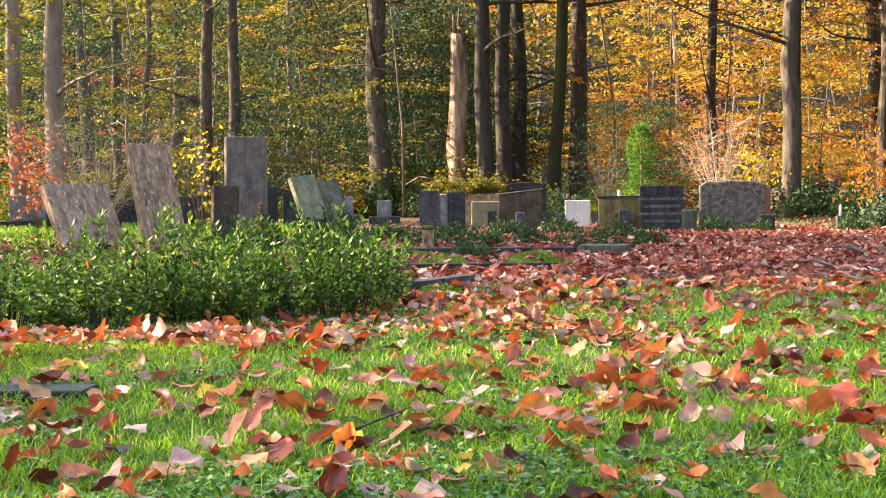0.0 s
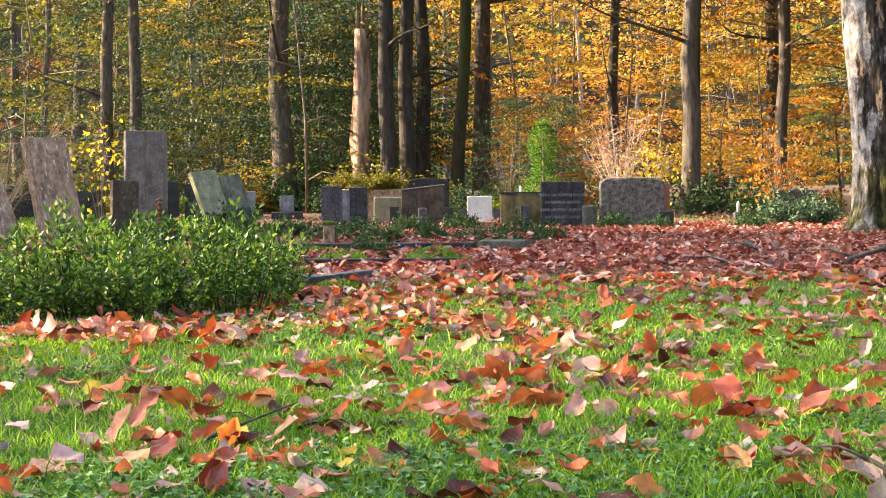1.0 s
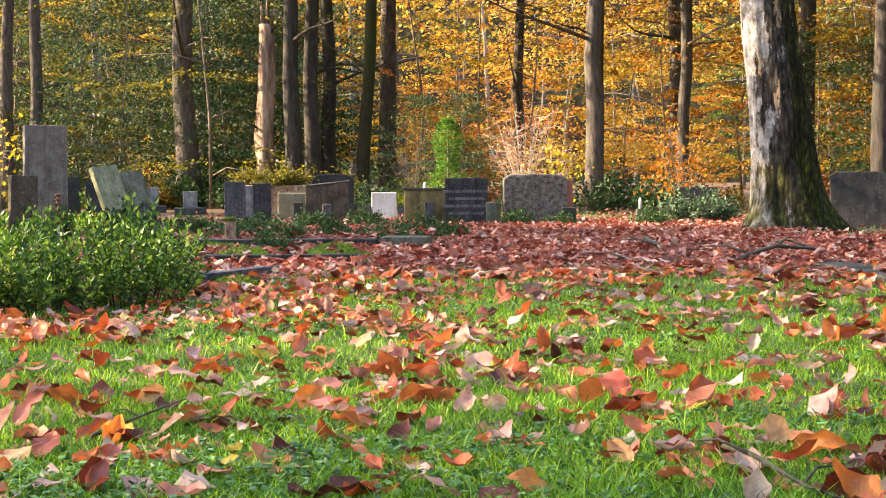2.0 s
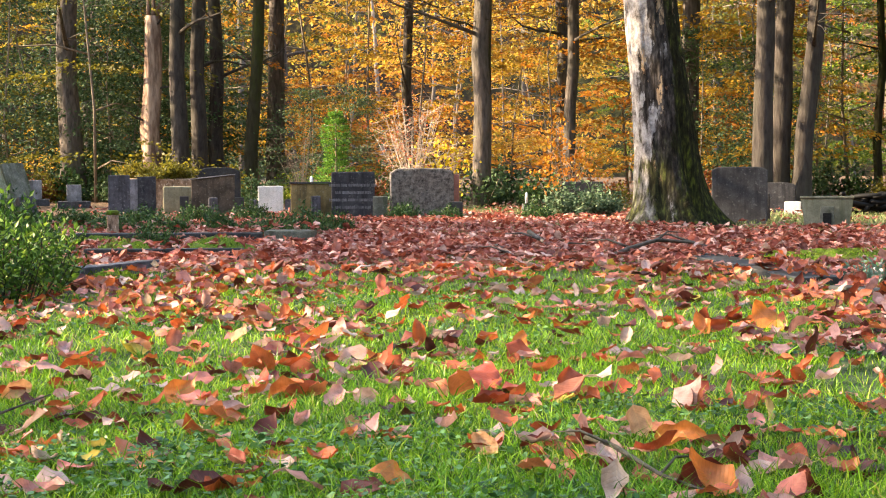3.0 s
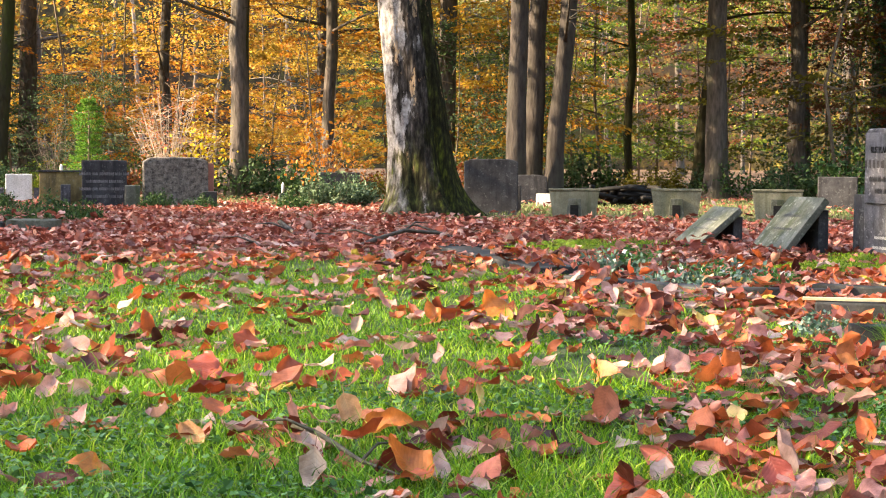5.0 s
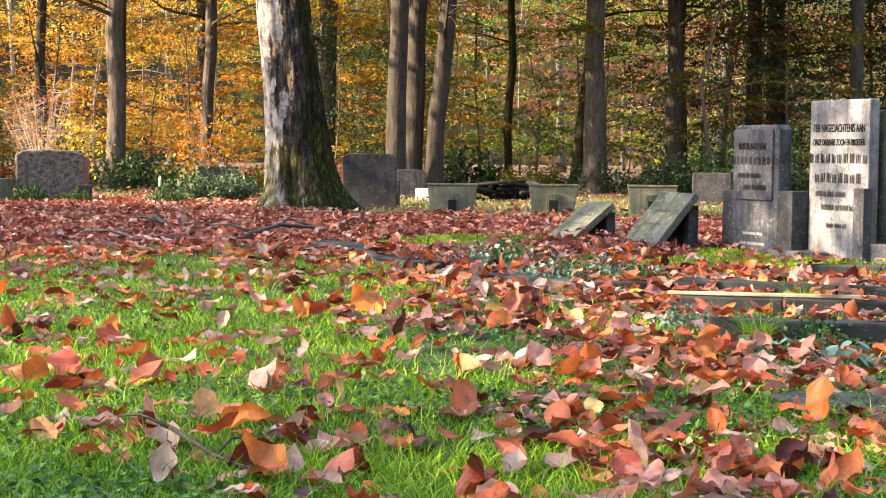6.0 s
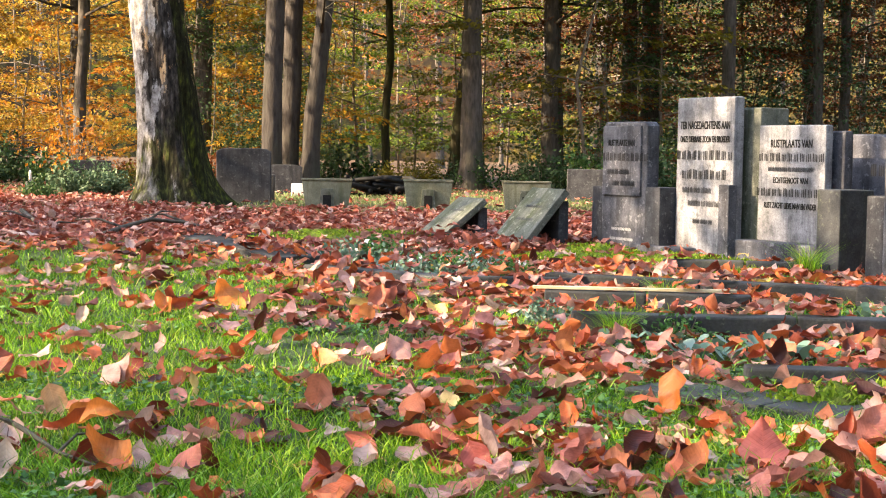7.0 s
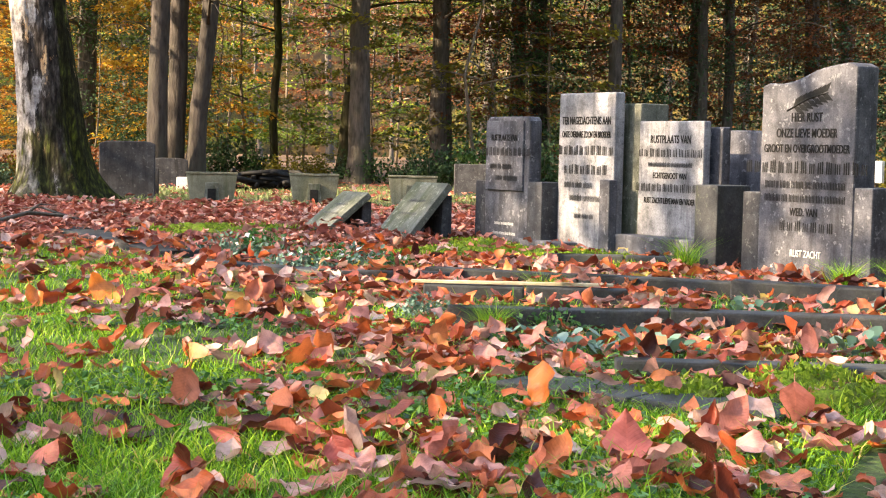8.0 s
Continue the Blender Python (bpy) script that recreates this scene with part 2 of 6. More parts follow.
def stone(name, dark, light, stain, spots, rough=0.85, streak=0.7, spotty=0.6, coarse=7.0, bump=0.5, dist=0.003, flake=(1, 1, 1)):
    """Weathered stone: broad mottling, streaks run down by rain, lichen spots and fine grain, different on every stone."""
    m, ns, ls, b = nodes_of(name)
    tc, info, add = ns.new("ShaderNodeTexCoord"), ns.new("ShaderNodeObjectInfo"), ns.new("ShaderNodeVectorMath")
    k = ns.new("ShaderNodeMath")
    k.operation = "MULTIPLY"
    k.inputs[1].default_value = 37.0
    ls.new(info.outputs["Random"], k.inputs[0])
    ls.new(tc.outputs["Object"], add.inputs[0])
    ls.new(k.outputs[0], add.inputs[1])

    def tex(scale, detail, stretch=(1, 1, 1), roughness=0.6):
        mp, n = ns.new("ShaderNodeMapping"), ns.new("ShaderNodeTexNoise")
        mp.inputs["Scale"].default_value = stretch
        ls.new(add.outputs[0], mp.inputs[0])
        ls.new(mp.outputs[0], n.inputs["Vector"])
        n.inputs["Scale"].default_value, n.inputs["Detail"].default_value, n.inputs["Roughness"].default_value = scale, detail, roughness
        return n.outputs["Fac"]

    grain, mottle, runs, spot = tex(130, 5), tex(coarse, 10, flake, 0.75), tex(13, 6, (1, 1, 0.1), 0.7), tex(34, 3, flake)
    c = ramp(ns, ls, mottle, [(0.36, dark), (0.62, light)])
    c = mixed(ns, ls, ramp(ns, ls, runs, [(0.47, (0, 0, 0)), (0.66, (streak, streak, streak))]), c, stain)
    c = mixed(ns, ls, ramp(ns, ls, spot, [(0.60, (0, 0, 0)), (0.66, (spotty, spotty, spotty))]), c, spots)
    c = mixed(ns, ls, 1.0, c, ramp(ns, ls, grain, [(0.3, (0.62, 0.62, 0.62)), (0.6, (1, 1, 1))]), "MULTIPLY")
    ls.new(c, b.inputs["Base Color"])
    b.inputs["Roughness"].default_value = rough
    b.inputs["Specular IOR Level"].default_value = 0.25
    bumped(ns, ls, b, mixed(ns, ls, 0.5, grain, mottle), bump, dist)
    return m


M_GREY = stone("weathered_grey_stone", (0.044, 0.045, 0.053), (0.145, 0.146, 0.165), (0.026, 0.026, 0.03), (0.26, 0.265, 0.28))
M_PALE = stone("pale_weathered_stone", (0.13, 0.13, 0.138), (0.37, 0.37, 0.39), (0.06, 0.06, 0.064), (0.05, 0.05, 0.052), spotty=0.4)
M_DARKGREY = stone("dark_grey_stone", (0.03, 0.031, 0.036), (0.08, 0.081, 0.087), (0.018, 0.018, 0.02), (0.19, 0.195, 0.19), spotty=0.45)
M_BLACK = stone("black_stone", (0.022, 0.022, 0.026), (0.05, 0.05, 0.052), (0.075, 0.07, 0.06), (0.12, 0.12, 0.11), 0.55, 0.4, 0.35)
M_LICHEN = stone("lichened_brown_stone", (0.15, 0.095, 0.062), (0.62, 0.43, 0.30), (0.12, 0.08, 0.055), (0.82, 0.70, 0.58), 0.92, 0.35, 0.9, 19.0, 1.0, 0.008, (1.0, 1.0, 0.45))
M_MOSSY_STONE = stone("mossy_grey_stone", (0.085, 0.092, 0.07), (0.21, 0.212, 0.175), (0.045, 0.062, 0.022), (0.36, 0.37, 0.30), 0.92, 0.75, 0.5, 9.0, 0.8, 0.005)
M_PALE_MOSS = stone("pale_green_mossy_stone", (0.15, 0.165, 0.10), (0.34, 0.35, 0.24), (0.09, 0.12, 0.04), (0.42, 0.43, 0.34), 0.92, 0.6, 0.5, 9.0, 0.8, 0.005)
M_BROWN_GREY = stone("brownish_grey_stone", (0.12, 0.10, 0.092), (0.27, 0.235, 0.22), (0.07, 0.06, 0.055), (0.34, 0.32, 0.29))
M_OCHRE = stone("ochre_stone", (0.16, 0.12, 0.05), (0.36, 0.27, 0.115), (0.06, 0.055, 0.03), (0.30, 0.27, 0.18))
M_OLD_BROWN = stone("dark_brown_stone", (0.05, 0.04, 0.03), (0.14, 0.11, 0.085), (0.035, 0.032, 0.02), (0.24, 0.22, 0.18))
M_CREAM = stone("cream_concrete", (0.17, 0.16, 0.105), (0.33, 0.31, 0.21), (0.1170, 0.1235, 0.0585), (0.13, 0.12, 0.08), spotty=0.4)
M_WHITE = stone("white_marble", (0.72, 0.72, 0.68), (0.86, 0.86, 0.83), (0.40, 0.42, 0.33), (0.45, 0.45, 0.38), 0.6, 0.35, 0.3, 7.0, 0.2)
M_ROUGH = stone("rough_hewn_stone", (0.03, 0.026, 0.022), (0.30, 0.27, 0.235), (0.05, 0.048, 0.042), (0.38, 0.37, 0.33), 0.95, 0.3, 0.6, 20.0, 1.0, 0.014)
M_SLATE = stone("slate_kerb", (0.025, 0.027, 0.03), (0.062, 0.066, 0.07), (0.04, 0.05, 0.025), (0.12, 0.125, 0.10), 0.7, 0.4, 0.4)


def birch_bark():
    """Silver bark that peels away over brown, and moss low down on the trunk's root flare and on its right side. The
    sunlit left and shaded right are coloured in.
    """
    m, ns, ls, b = nodes_of("birch_bark")
    grain = noise_node(ns, ls, 26, 7, (1, 1, 0.3))
    bands = noise_node(ns, ls, 11, 7, (1.0, 1.0, 0.8), 0.7)
    peel = noise_node(ns, ls, 4.5, 7, (1.3, 1.3, 0.42), 0.65)
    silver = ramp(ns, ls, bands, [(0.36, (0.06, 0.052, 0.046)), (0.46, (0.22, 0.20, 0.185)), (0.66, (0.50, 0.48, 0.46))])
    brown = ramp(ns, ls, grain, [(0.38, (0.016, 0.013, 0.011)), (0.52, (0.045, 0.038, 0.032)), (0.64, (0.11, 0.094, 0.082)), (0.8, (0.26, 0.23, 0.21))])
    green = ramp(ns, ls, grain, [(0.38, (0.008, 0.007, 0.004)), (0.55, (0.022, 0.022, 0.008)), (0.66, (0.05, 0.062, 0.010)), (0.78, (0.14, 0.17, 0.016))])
    tc, sep = ns.new("ShaderNodeTexCoord"), ns.new("ShaderNodeSeparateXYZ")
    ls.new(tc.outputs["Object"], sep.inputs[0])

    def sums(*terms):
        total = None
        for src, k in terms:
            q = ns.new("ShaderNodeMath")
            q.operation = "MULTIPLY"
            ls.new(src, q.inputs[0])
            q.inputs[1].default_value = k
            if total is None:
                total = q.outputs[0]
            else:
                a = ns.new("ShaderNodeMath")
                ls.new(total, a.inputs[0])
                ls.new(q.outputs[0], a.inputs[1])
                total = a.outputs[0]
        return total

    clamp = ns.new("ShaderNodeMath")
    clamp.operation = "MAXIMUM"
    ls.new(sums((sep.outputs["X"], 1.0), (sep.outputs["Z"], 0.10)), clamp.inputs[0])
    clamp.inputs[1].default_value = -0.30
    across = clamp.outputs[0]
    # silver bark held to the left, where the sun is put into the colour
    sun_side = sums((peel, 1.0), (across, 0.95), (sep.outputs["Z"], -0.08))
    side = ramp(ns, ls, sun_side, [(0.23, (0, 0, 0)), (0.27, (1, 1, 1))])
    # mossy right half, darkened as well to carry its shade
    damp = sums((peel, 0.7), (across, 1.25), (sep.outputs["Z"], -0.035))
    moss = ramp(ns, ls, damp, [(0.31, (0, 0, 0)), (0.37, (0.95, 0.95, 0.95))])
    bare = noise_node(ns, ls, 5.5, 7, (1.5, 1.5, 0.5), 0.7)
    peeled = ramp(ns, ls, sums((bare, 1.0), (sep.outputs["Z"], 0.035)), [(0.645, (0, 0, 0)), (0.67, (0.9, 0.9, 0.9))])
    tan = ramp(ns, ls, grain, [(0.3, (0.20, 0.10, 0.05)), (0.6, (0.42, 0.30, 0.18)), (0.8, (0.52, 0.42, 0.28))])
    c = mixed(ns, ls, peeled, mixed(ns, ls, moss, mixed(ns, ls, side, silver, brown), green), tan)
    foot = ramp(ns, ls, sums((peel, 1.0), (across, 0.15), (sep.outputs["Z"], -0.32)), [(0.22, (0, 0, 0)), (0.38, (0.85, 0.85, 0.85))])
    cushion = ramp(ns, ls, grain, [(0.36, (0.010, 0.010, 0.005)), (0.52, (0.026, 0.028, 0.010)), (0.64, (0.07, 0.085, 0.014)), (0.76, (0.15, 0.18, 0.02))])
    c = mixed(ns, ls, foot, c, cushion)
    ls.new(c, b.inputs["Base Color"])
    b.inputs["Roughness"].default_value = 0.95
    b.inputs["Specular IOR Level"].default_value = 0.08
    bumped(ns, ls, b, sums((grain, 0.6), (peel, 0.8)), 1.0, 0.03)
    return m


M_BIRCH = birch_bark()


def ground_material():
    """Soil and short turf, giving way to leaf mould under the trees."""
    m, ns, ls, b = nodes_of("ground_turf")
    fine, mid, big = noise_node(ns, ls, 40, 6), noise_node(ns, ls, 3.0, 6), noise_node(ns, ls, 0.35, 4)
    turf = ramp(ns, ls, fine, [(0.3, (0.014, 0.022, 0.005)), (0.55, (0.035, 0.07, 0.01)), (0.75, (0.08, 0.14, 0.018))])
    mould = ramp(ns, ls, fine, [(0.3, (0.03, 0.02, 0.01)), (0.5, (0.10, 0.05, 0.022)), (0.7, (0.19, 0.10, 0.045))])
    tc, sep, a1, a2 = ns.new("ShaderNodeTexCoord"), ns.new("ShaderNodeSeparateXYZ"), ns.new("ShaderNodeMath"), ns.new("ShaderNodeMath")
    ls.new(tc.outputs["Object"], sep.inputs[0])
    a1.operation = "MULTIPLY_ADD"
    ls.new(sep.outputs["Y"], a1.inputs[0])
    a1.inputs[1].default_value, a1.inputs[2].default_value = 0.25, -2.35
    ls.new(mid, a2.inputs[0])
    ls.new(a1.outputs[0], a2.inputs[1])
    mask = ramp(ns, ls, a2.outputs[0], [(0.3, (0, 0, 0)), (0.75, (1, 1, 1))])
    c = mixed(ns, ls, mask, turf, mould)
    patch = ramp(ns, ls, big, [(0.55, (0, 0, 0)), (0.68, (0.7, 0.7, 0.7))])
    ls.new(mixed(ns, ls, patch, c, turf), b.inputs["Base Color"])
    b.inputs["Roughness"].default_value = 0.95
    bumped(ns, ls, b, fine, 1.0, 0.02)
    return m


def far_woods_material():
    m, ns, ls, b = nodes_of("far_woods")
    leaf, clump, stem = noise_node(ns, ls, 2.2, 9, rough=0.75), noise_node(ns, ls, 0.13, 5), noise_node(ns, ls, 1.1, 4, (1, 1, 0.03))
    # the ramps' ends paint shaded gaps and sunlit flecks between the leaves
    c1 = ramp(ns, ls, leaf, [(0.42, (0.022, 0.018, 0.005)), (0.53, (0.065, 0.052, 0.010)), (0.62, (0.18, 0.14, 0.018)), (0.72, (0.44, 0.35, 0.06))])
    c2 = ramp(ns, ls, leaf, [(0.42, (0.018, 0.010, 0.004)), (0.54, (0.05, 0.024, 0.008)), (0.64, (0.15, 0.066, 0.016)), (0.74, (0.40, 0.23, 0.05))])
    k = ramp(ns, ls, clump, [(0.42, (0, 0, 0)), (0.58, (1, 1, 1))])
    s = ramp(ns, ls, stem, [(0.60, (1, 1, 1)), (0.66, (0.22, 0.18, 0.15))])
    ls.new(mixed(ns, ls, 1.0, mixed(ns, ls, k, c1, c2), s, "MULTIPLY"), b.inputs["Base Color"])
    b.inputs["Roughness"].default_value = 1.0
    return m


# ---- building blocks ----
class Geo:
    """Vertices and faces gathered for one mesh."""

    def __init__(self):
        self.v, self.f, self.n, self.co = [], [], 0, []

    def add(self, verts, faces):
        self.v.append(np.asarray(verts, float).reshape(-1, 3))
        self.f += [tuple(int(i) + self.n for i in face) for face in faces]
        self.n += len(self.v[-1])

    def tube(self, points, radii, sides=7, lumpy=0.0, rng=None):
        pts = [Vector(p) for p in points]
        rows = []
        for i, (p, r) in enumerate(zip(pts, radii)):
            d = (pts[min(i + 1, len(pts) - 1)] - pts[max(i - 1, 0)]).normalized()
            a = d.cross(Vector((0.31, 0.95, 0.05))).normalized()
            b = d.cross(a)
            for k in range(sides):
                w = 2 * math.pi * k / sides
                rr = r * (1 + (lumpy * (noise.noise(Vector((p.x * 2 + math.cos(w), p.y * 2 + math.sin(w), p.z * 1.3))))))
                rows.append(p + (a * math.cos(w) + b * math.sin(w)) * rr)
        faces = []
        for i in range(len(pts) - 1):
            for k in range(sides):
                faces.append((i * sides + k, i * sides + (k + 1) % sides, (i + 1) * sides + (k + 1) % sides, (i + 1) * sides + k))
        faces.append(tuple(range(sides))[::-1])
        faces.append(tuple((len(pts) - 1) * sides + k for k in range(sides)))
        self.add([tuple(q) for q in rows], faces)

    def quads(self, q):
        """q: n x 4 x 3."""
        q = np.asarray(q, float)
        n = len(q)
        self.v.append(q.reshape(-1, 3))
        ids = np.arange(n * 4).reshape(n, 4) + self.n
        self.f += [tuple(r) for r in ids.tolist()]
        self.n += n * 4

    def mesh(self, name, material, smooth=False):
        me = bpy.data.meshes.new(name)
        me.from_pydata(np.concatenate(self.v).tolist(), [], self.f)
        me.materials.append(material)
        if self.co:
            me.attributes.new("leaf_co", "FLOAT_VECTOR", "POINT").data.foreach_set("vector", np.concatenate(self.co).ravel())
        if smooth:
            me.polygons.foreach_set("use_smooth", [True] * len(me.polygons))
        me.update()
        return me


def under(ob, parent, label=""):
    ob.parent = parent
    return tagged(ob, label)


def part(name, bm, material, parent, label=""):
    """Links a bmesh or a Geo as one mesh object under a thing or a part."""
    if isinstance(bm, Geo):
        me = bm.mesh(name, material, True)
    else:
        me = bpy.data.meshes.new(name)
        bm.normal_update()
        bm.to_mesh(me)
        bm.free()
        me.materials.append(material)
    return under(new(name, me), parent, label)


def thing(name, m, label, category, group="", kind=""):
    e = new(name)
    e.empty_display_size = 0.1
    e.matrix_basis = m
    return tagged(e, label, category, group, kind)


def unit(a):
    return a / np.maximum(np.linalg.norm(a, axis=-1, keepdims=True), 1e-9)


def leaf_quads(centres, axes, length, width, rng, flat=0.0):
    """Kite-shaped leaves from their stalks along axes; flat: how far they lie level."""
    n = len(centres)
    side = rng.normal(size=(n, 3))
    side[:, 2] *= 1 - flat
    side = unit(np.cross(axes, np.cross(side, axes)))
    L = length * rng.uniform(0.65, 1.25, (n, 1))
    W = width * rng.uniform(0.7, 1.2, (n, 1))
    up = np.cross(side, axes) * L * rng.uniform(-0.15, 0.15, (n, 1))
    return np.stack([centres, centres + axes * L * 0.45 + side * W / 2 + up, centres + axes * L, centres + axes * L * 0.45 - side * W / 2 + up], 1)


def block(w, d, h, bevel=0.008, rough=0.0, taper=0.0):
    """A block that stands on z = 0, its front towards -y."""
    bm = bmesh.new()
    bmesh.ops.create_cube(bm, size=1.0)
    for v in bm.verts:
        k = 1 - taper * (v.co.z + 0.5)
        v.co = Vector((v.co.x * w * k, v.co.y * d * k, (v.co.z + 0.5) * h))
    if bevel:
        bmesh.ops.bevel(bm, geom=list(bm.edges), offset=bevel, segments=2, affect="EDGES", profile=0.6)
    if rough:
        bmesh.ops.subdivide_edges(bm, edges=list(bm.edges), cuts=2, use_grid_fill=True)
        for v in bm.verts:
            v.co += Vector(noise.noise_vector(v.co * 9 + Vector((w, d, h)) * 7)) * rough
    return bm


def slab(profile, d, bevel=0.008, rough=0.0):
    """A slab cut to a profile of (x, z) points, d thick, its front towards -y."""
    bm = bmesh.new()
    front = [bm.verts.new((x, -d / 2, z)) for x, z in profile]
    back = [bm.verts.new((x, d / 2, z)) for x, z in profile]
    n = len(profile)
    bm.faces.new(front)
    bm.faces.new(back[::-1])
    for i in range(n):
        bm.faces.new((front[(i + 1) % n], front[i], back[i], back[(i + 1) % n]))
    bmesh.ops.recalc_face_normals(bm, faces=bm.faces)
    if rough:
        for v in bm.verts:
            v.co += Vector(noise.noise_vector(v.co * 8)) * rough
    bmesh.ops.bevel(bm, geom=list(bm.edges), offset=bevel, segments=2, affect="EDGES", profile=0.6)
    return bm


def plain_profile(w, h):
    return [(-w / 2, 0), (w / 2, 0), (w / 2, h), (-w / 2, h)]


def arch_profile(w, h, rise, corner=0.25):
    """A top that rises in a shallow arch between rounded shoulders."""
    top = []
    for k in range(11):
        u = -1 + 2 * k / 10
        drop = rise * abs(u) ** (1 / corner) if corner < 1 else rise * u * u
        top.append((u * w / 2, h - drop))
    return [(-w / 2, 0), (w / 2, 0)] + top[::-1]


def facing(x, y, z=0.0, turn=0.0, tilt=0.0, lean=0.0):
    """A stand at x, y, its front towards the path's start; turn: degrees more to its left; tilt: leans back; lean: to its right."""
    az = math.degrees(math.atan2(x, y))
    return pose(x, y, z, 0, 0, -az + turn) @ pose(0, 0, 0, -tilt, lean, 0)


def local(ob, x, y, z, rx=0, ry=0, rz=0):
    ob.matrix_basis = pose(x, y, z, rx, ry, rz)
    return ob


def lettering(words, size, x, z, y, material, parent, label="", squeeze=1.0):
    """Cut letters on a face that looks towards -y."""
    cu = bpy.data.curves.new("lettering", "FONT")
    cu.body, cu.size, cu.align_x, cu.extrude = words, size * 1.28, "CENTER", 0.0012
    cu.offset = size * 0.012
    tmp = bpy.data.objects.new("lettering", cu)
    scene.collection.objects.link(tmp)
    bpy.context.view_layer.update()
    me = bpy.data.meshes.new_from_object(tmp.evaluated_get(bpy.context.evaluated_depsgraph_get()))
    bpy.data.objects.remove(tmp)
    bpy.data.curves.remove(cu)
    me.materials.clear()
    me.materials.append(material)
    ob = under(new("lettering", me), parent, label)
    ob.matrix_basis = pose(x, y, z, 90, 0, 0) @ Matrix.Diagonal((squeeze * 0.8, 1, 1, 1))
    return ob


def bar_row(parent, x, z, y, widths, h, material, label="unreadable carved letters as plain bars"):
    """Carved letters that cannot be given: a row of bars."""
    gap, stem = h * 0.24, h * 0.15
    widths = [w * 1.32 for w in widths]
    total = sum(widths) + gap * (len(widths) - 1)
    g, at = Geo(), x - total / 2
    for w in widths:
        n = max(1, round(w / (stem * 1.75)))
        for k in range(n):
            a = at + k * w / n
            wear = 0.9 + 0.1 * math.sin(a * 431.0)
            g.quads([[(a, y, z), (a + stem * wear, y, z), (a + stem * wear, y, z + h * wear), (a, y, z + h * wear)]])
        at += w + gap
    return tagged(part("letter_bar", g, material, parent, label), kind="stuff")


# ---- the ground ----
def ground_height(x, y):
    return 0.02 * noise.noise(Vector((x * 0.7, y * 0.7, 3.1))) + 0.012 * noise.noise(Vector((x * 2.3, y * 2.3, 8.7)))


def spaced(lo, hi, near_lo, near_hi, step):
    out, s = list(np.arange(near_lo, near_hi + 1e-6, step)), step
    while out[-1] < hi:
        s *= 1.35
        out.append(min(out[-1] + s, hi))
    s, low = step, [near_lo]
    while low[-1] > lo:
        s *= 1.35
        low.append(max(low[-1] - s, lo))
    return low[:0:-1] + out


xs, ys = spaced(-400, 400, -5, 10, 0.16), spaced(-400, 400, 0.5, 20, 0.16)
g = Geo()
g.add([(x, y, ground_height(x, y) if abs(x) < 60 and abs(y) < 60 else 0.0) for y in ys for x in xs],
      [(j * len(xs) + i, j * len(xs) + i + 1, (j + 1) * len(xs) + i + 1, (j + 1) * len(xs) + i) for j in range(len(ys) - 1) for i in range(len(xs) - 1)])
ground = tagged(new("ground", g.mesh("ground", ground_material(), True)), "damp turf and leaf mould of the graveyard", "ground", kind="structure")

g = Geo()
ring = [(95 * math.sin(radians(a)), 95 * math.cos(radians(a))) for a in range(0, 360, 5)]
n = len(ring)
g.add([(x, y, z) for z in (-1, 10, 22) for x, y in ring], [(r * n + k, r * n + (k + 1) % n, (r + 1) * n + (k + 1) % n, (r + 1) * n + k) for r in range(2) for k in range(n)])
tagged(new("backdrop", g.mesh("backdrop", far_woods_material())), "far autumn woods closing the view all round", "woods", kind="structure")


# ---- trees ----
def tree(name, x, y, diam, height, lean, bark, label, crown=None, seed=0, limbs=5, low=3.2, category="tree"):
    """A tapered trunk with a root flare and limbs; the crown is a shared mesh of leaves."""
    rng = random.Random(seed)
    t = thing(name, pose(x, y, 0), label, category, "trees of the wood")
    g, r = Geo(), diam / 2
    pts, rad = [], []
    for k in range(15):
        u = k / 14
        z = -0.05 + u * u * height if k else -0.05
        pts.append((lean[0] * z + 0.05 * noise.noise(Vector((seed, z * 0.6, 0))) * min(z, 2), lean[1] * z + 0.05 * noise.noise(Vector((seed, z * 0.6, 5))) * min(z, 2), z))
        rad.append(r * (1 + 0.55 * math.exp(-z / (1.2 * diam))) * (1 - 0.75 * (max(z, 0) / height) ** 1.3))
    g.tube(pts, rad, 12, 0.22)
    part("trunk", g, bark, t)
    for k in range(limbs):
        z0 = low + (height * 0.8 - low) * (k + rng.random()) / limbs
        w = rng.uniform(0, 2 * math.pi)
        ln, up = rng.uniform(1.3, 2.6), rng.uniform(0.1, 0.8)
        bx, by = lean[0] * z0, lean[1] * z0
        lg, p, q = Geo(), [], []
        for j in range(6):
            s = j / 5
            p.append((bx + math.cos(w) * ln * s, by + math.sin(w) * ln * s, z0 + up * ln * s * s + 0.12 * math.sin(s * 5 + k)))
            q.append(r * 0.26 * (1 - 0.85 * s))
        lg.tube(p, q, 5)
        for m in range(5):
            j = rng.randint(1, 4)
            e = Vector((rng.uniform(-1, 1), rng.uniform(-1, 1), rng.uniform(-0.3, 0.6))) * 0.7
            s0 = Vector(p[j])
            lg.tube([s0, s0 + e * 0.5 + Vector((0, 0, 0.05)), s0 + e], [r * 0.07, r * 0.05, r * 0.02], 4)
        part("limb", lg, bark, t)
    if crown:
        c = under(new("crown", crown), t)
        c.matrix_basis = pose(lean[0] * height * 0.8, lean[1] * height * 0.8, 0, 0, 0, rng.uniform(0, 360))
    return t


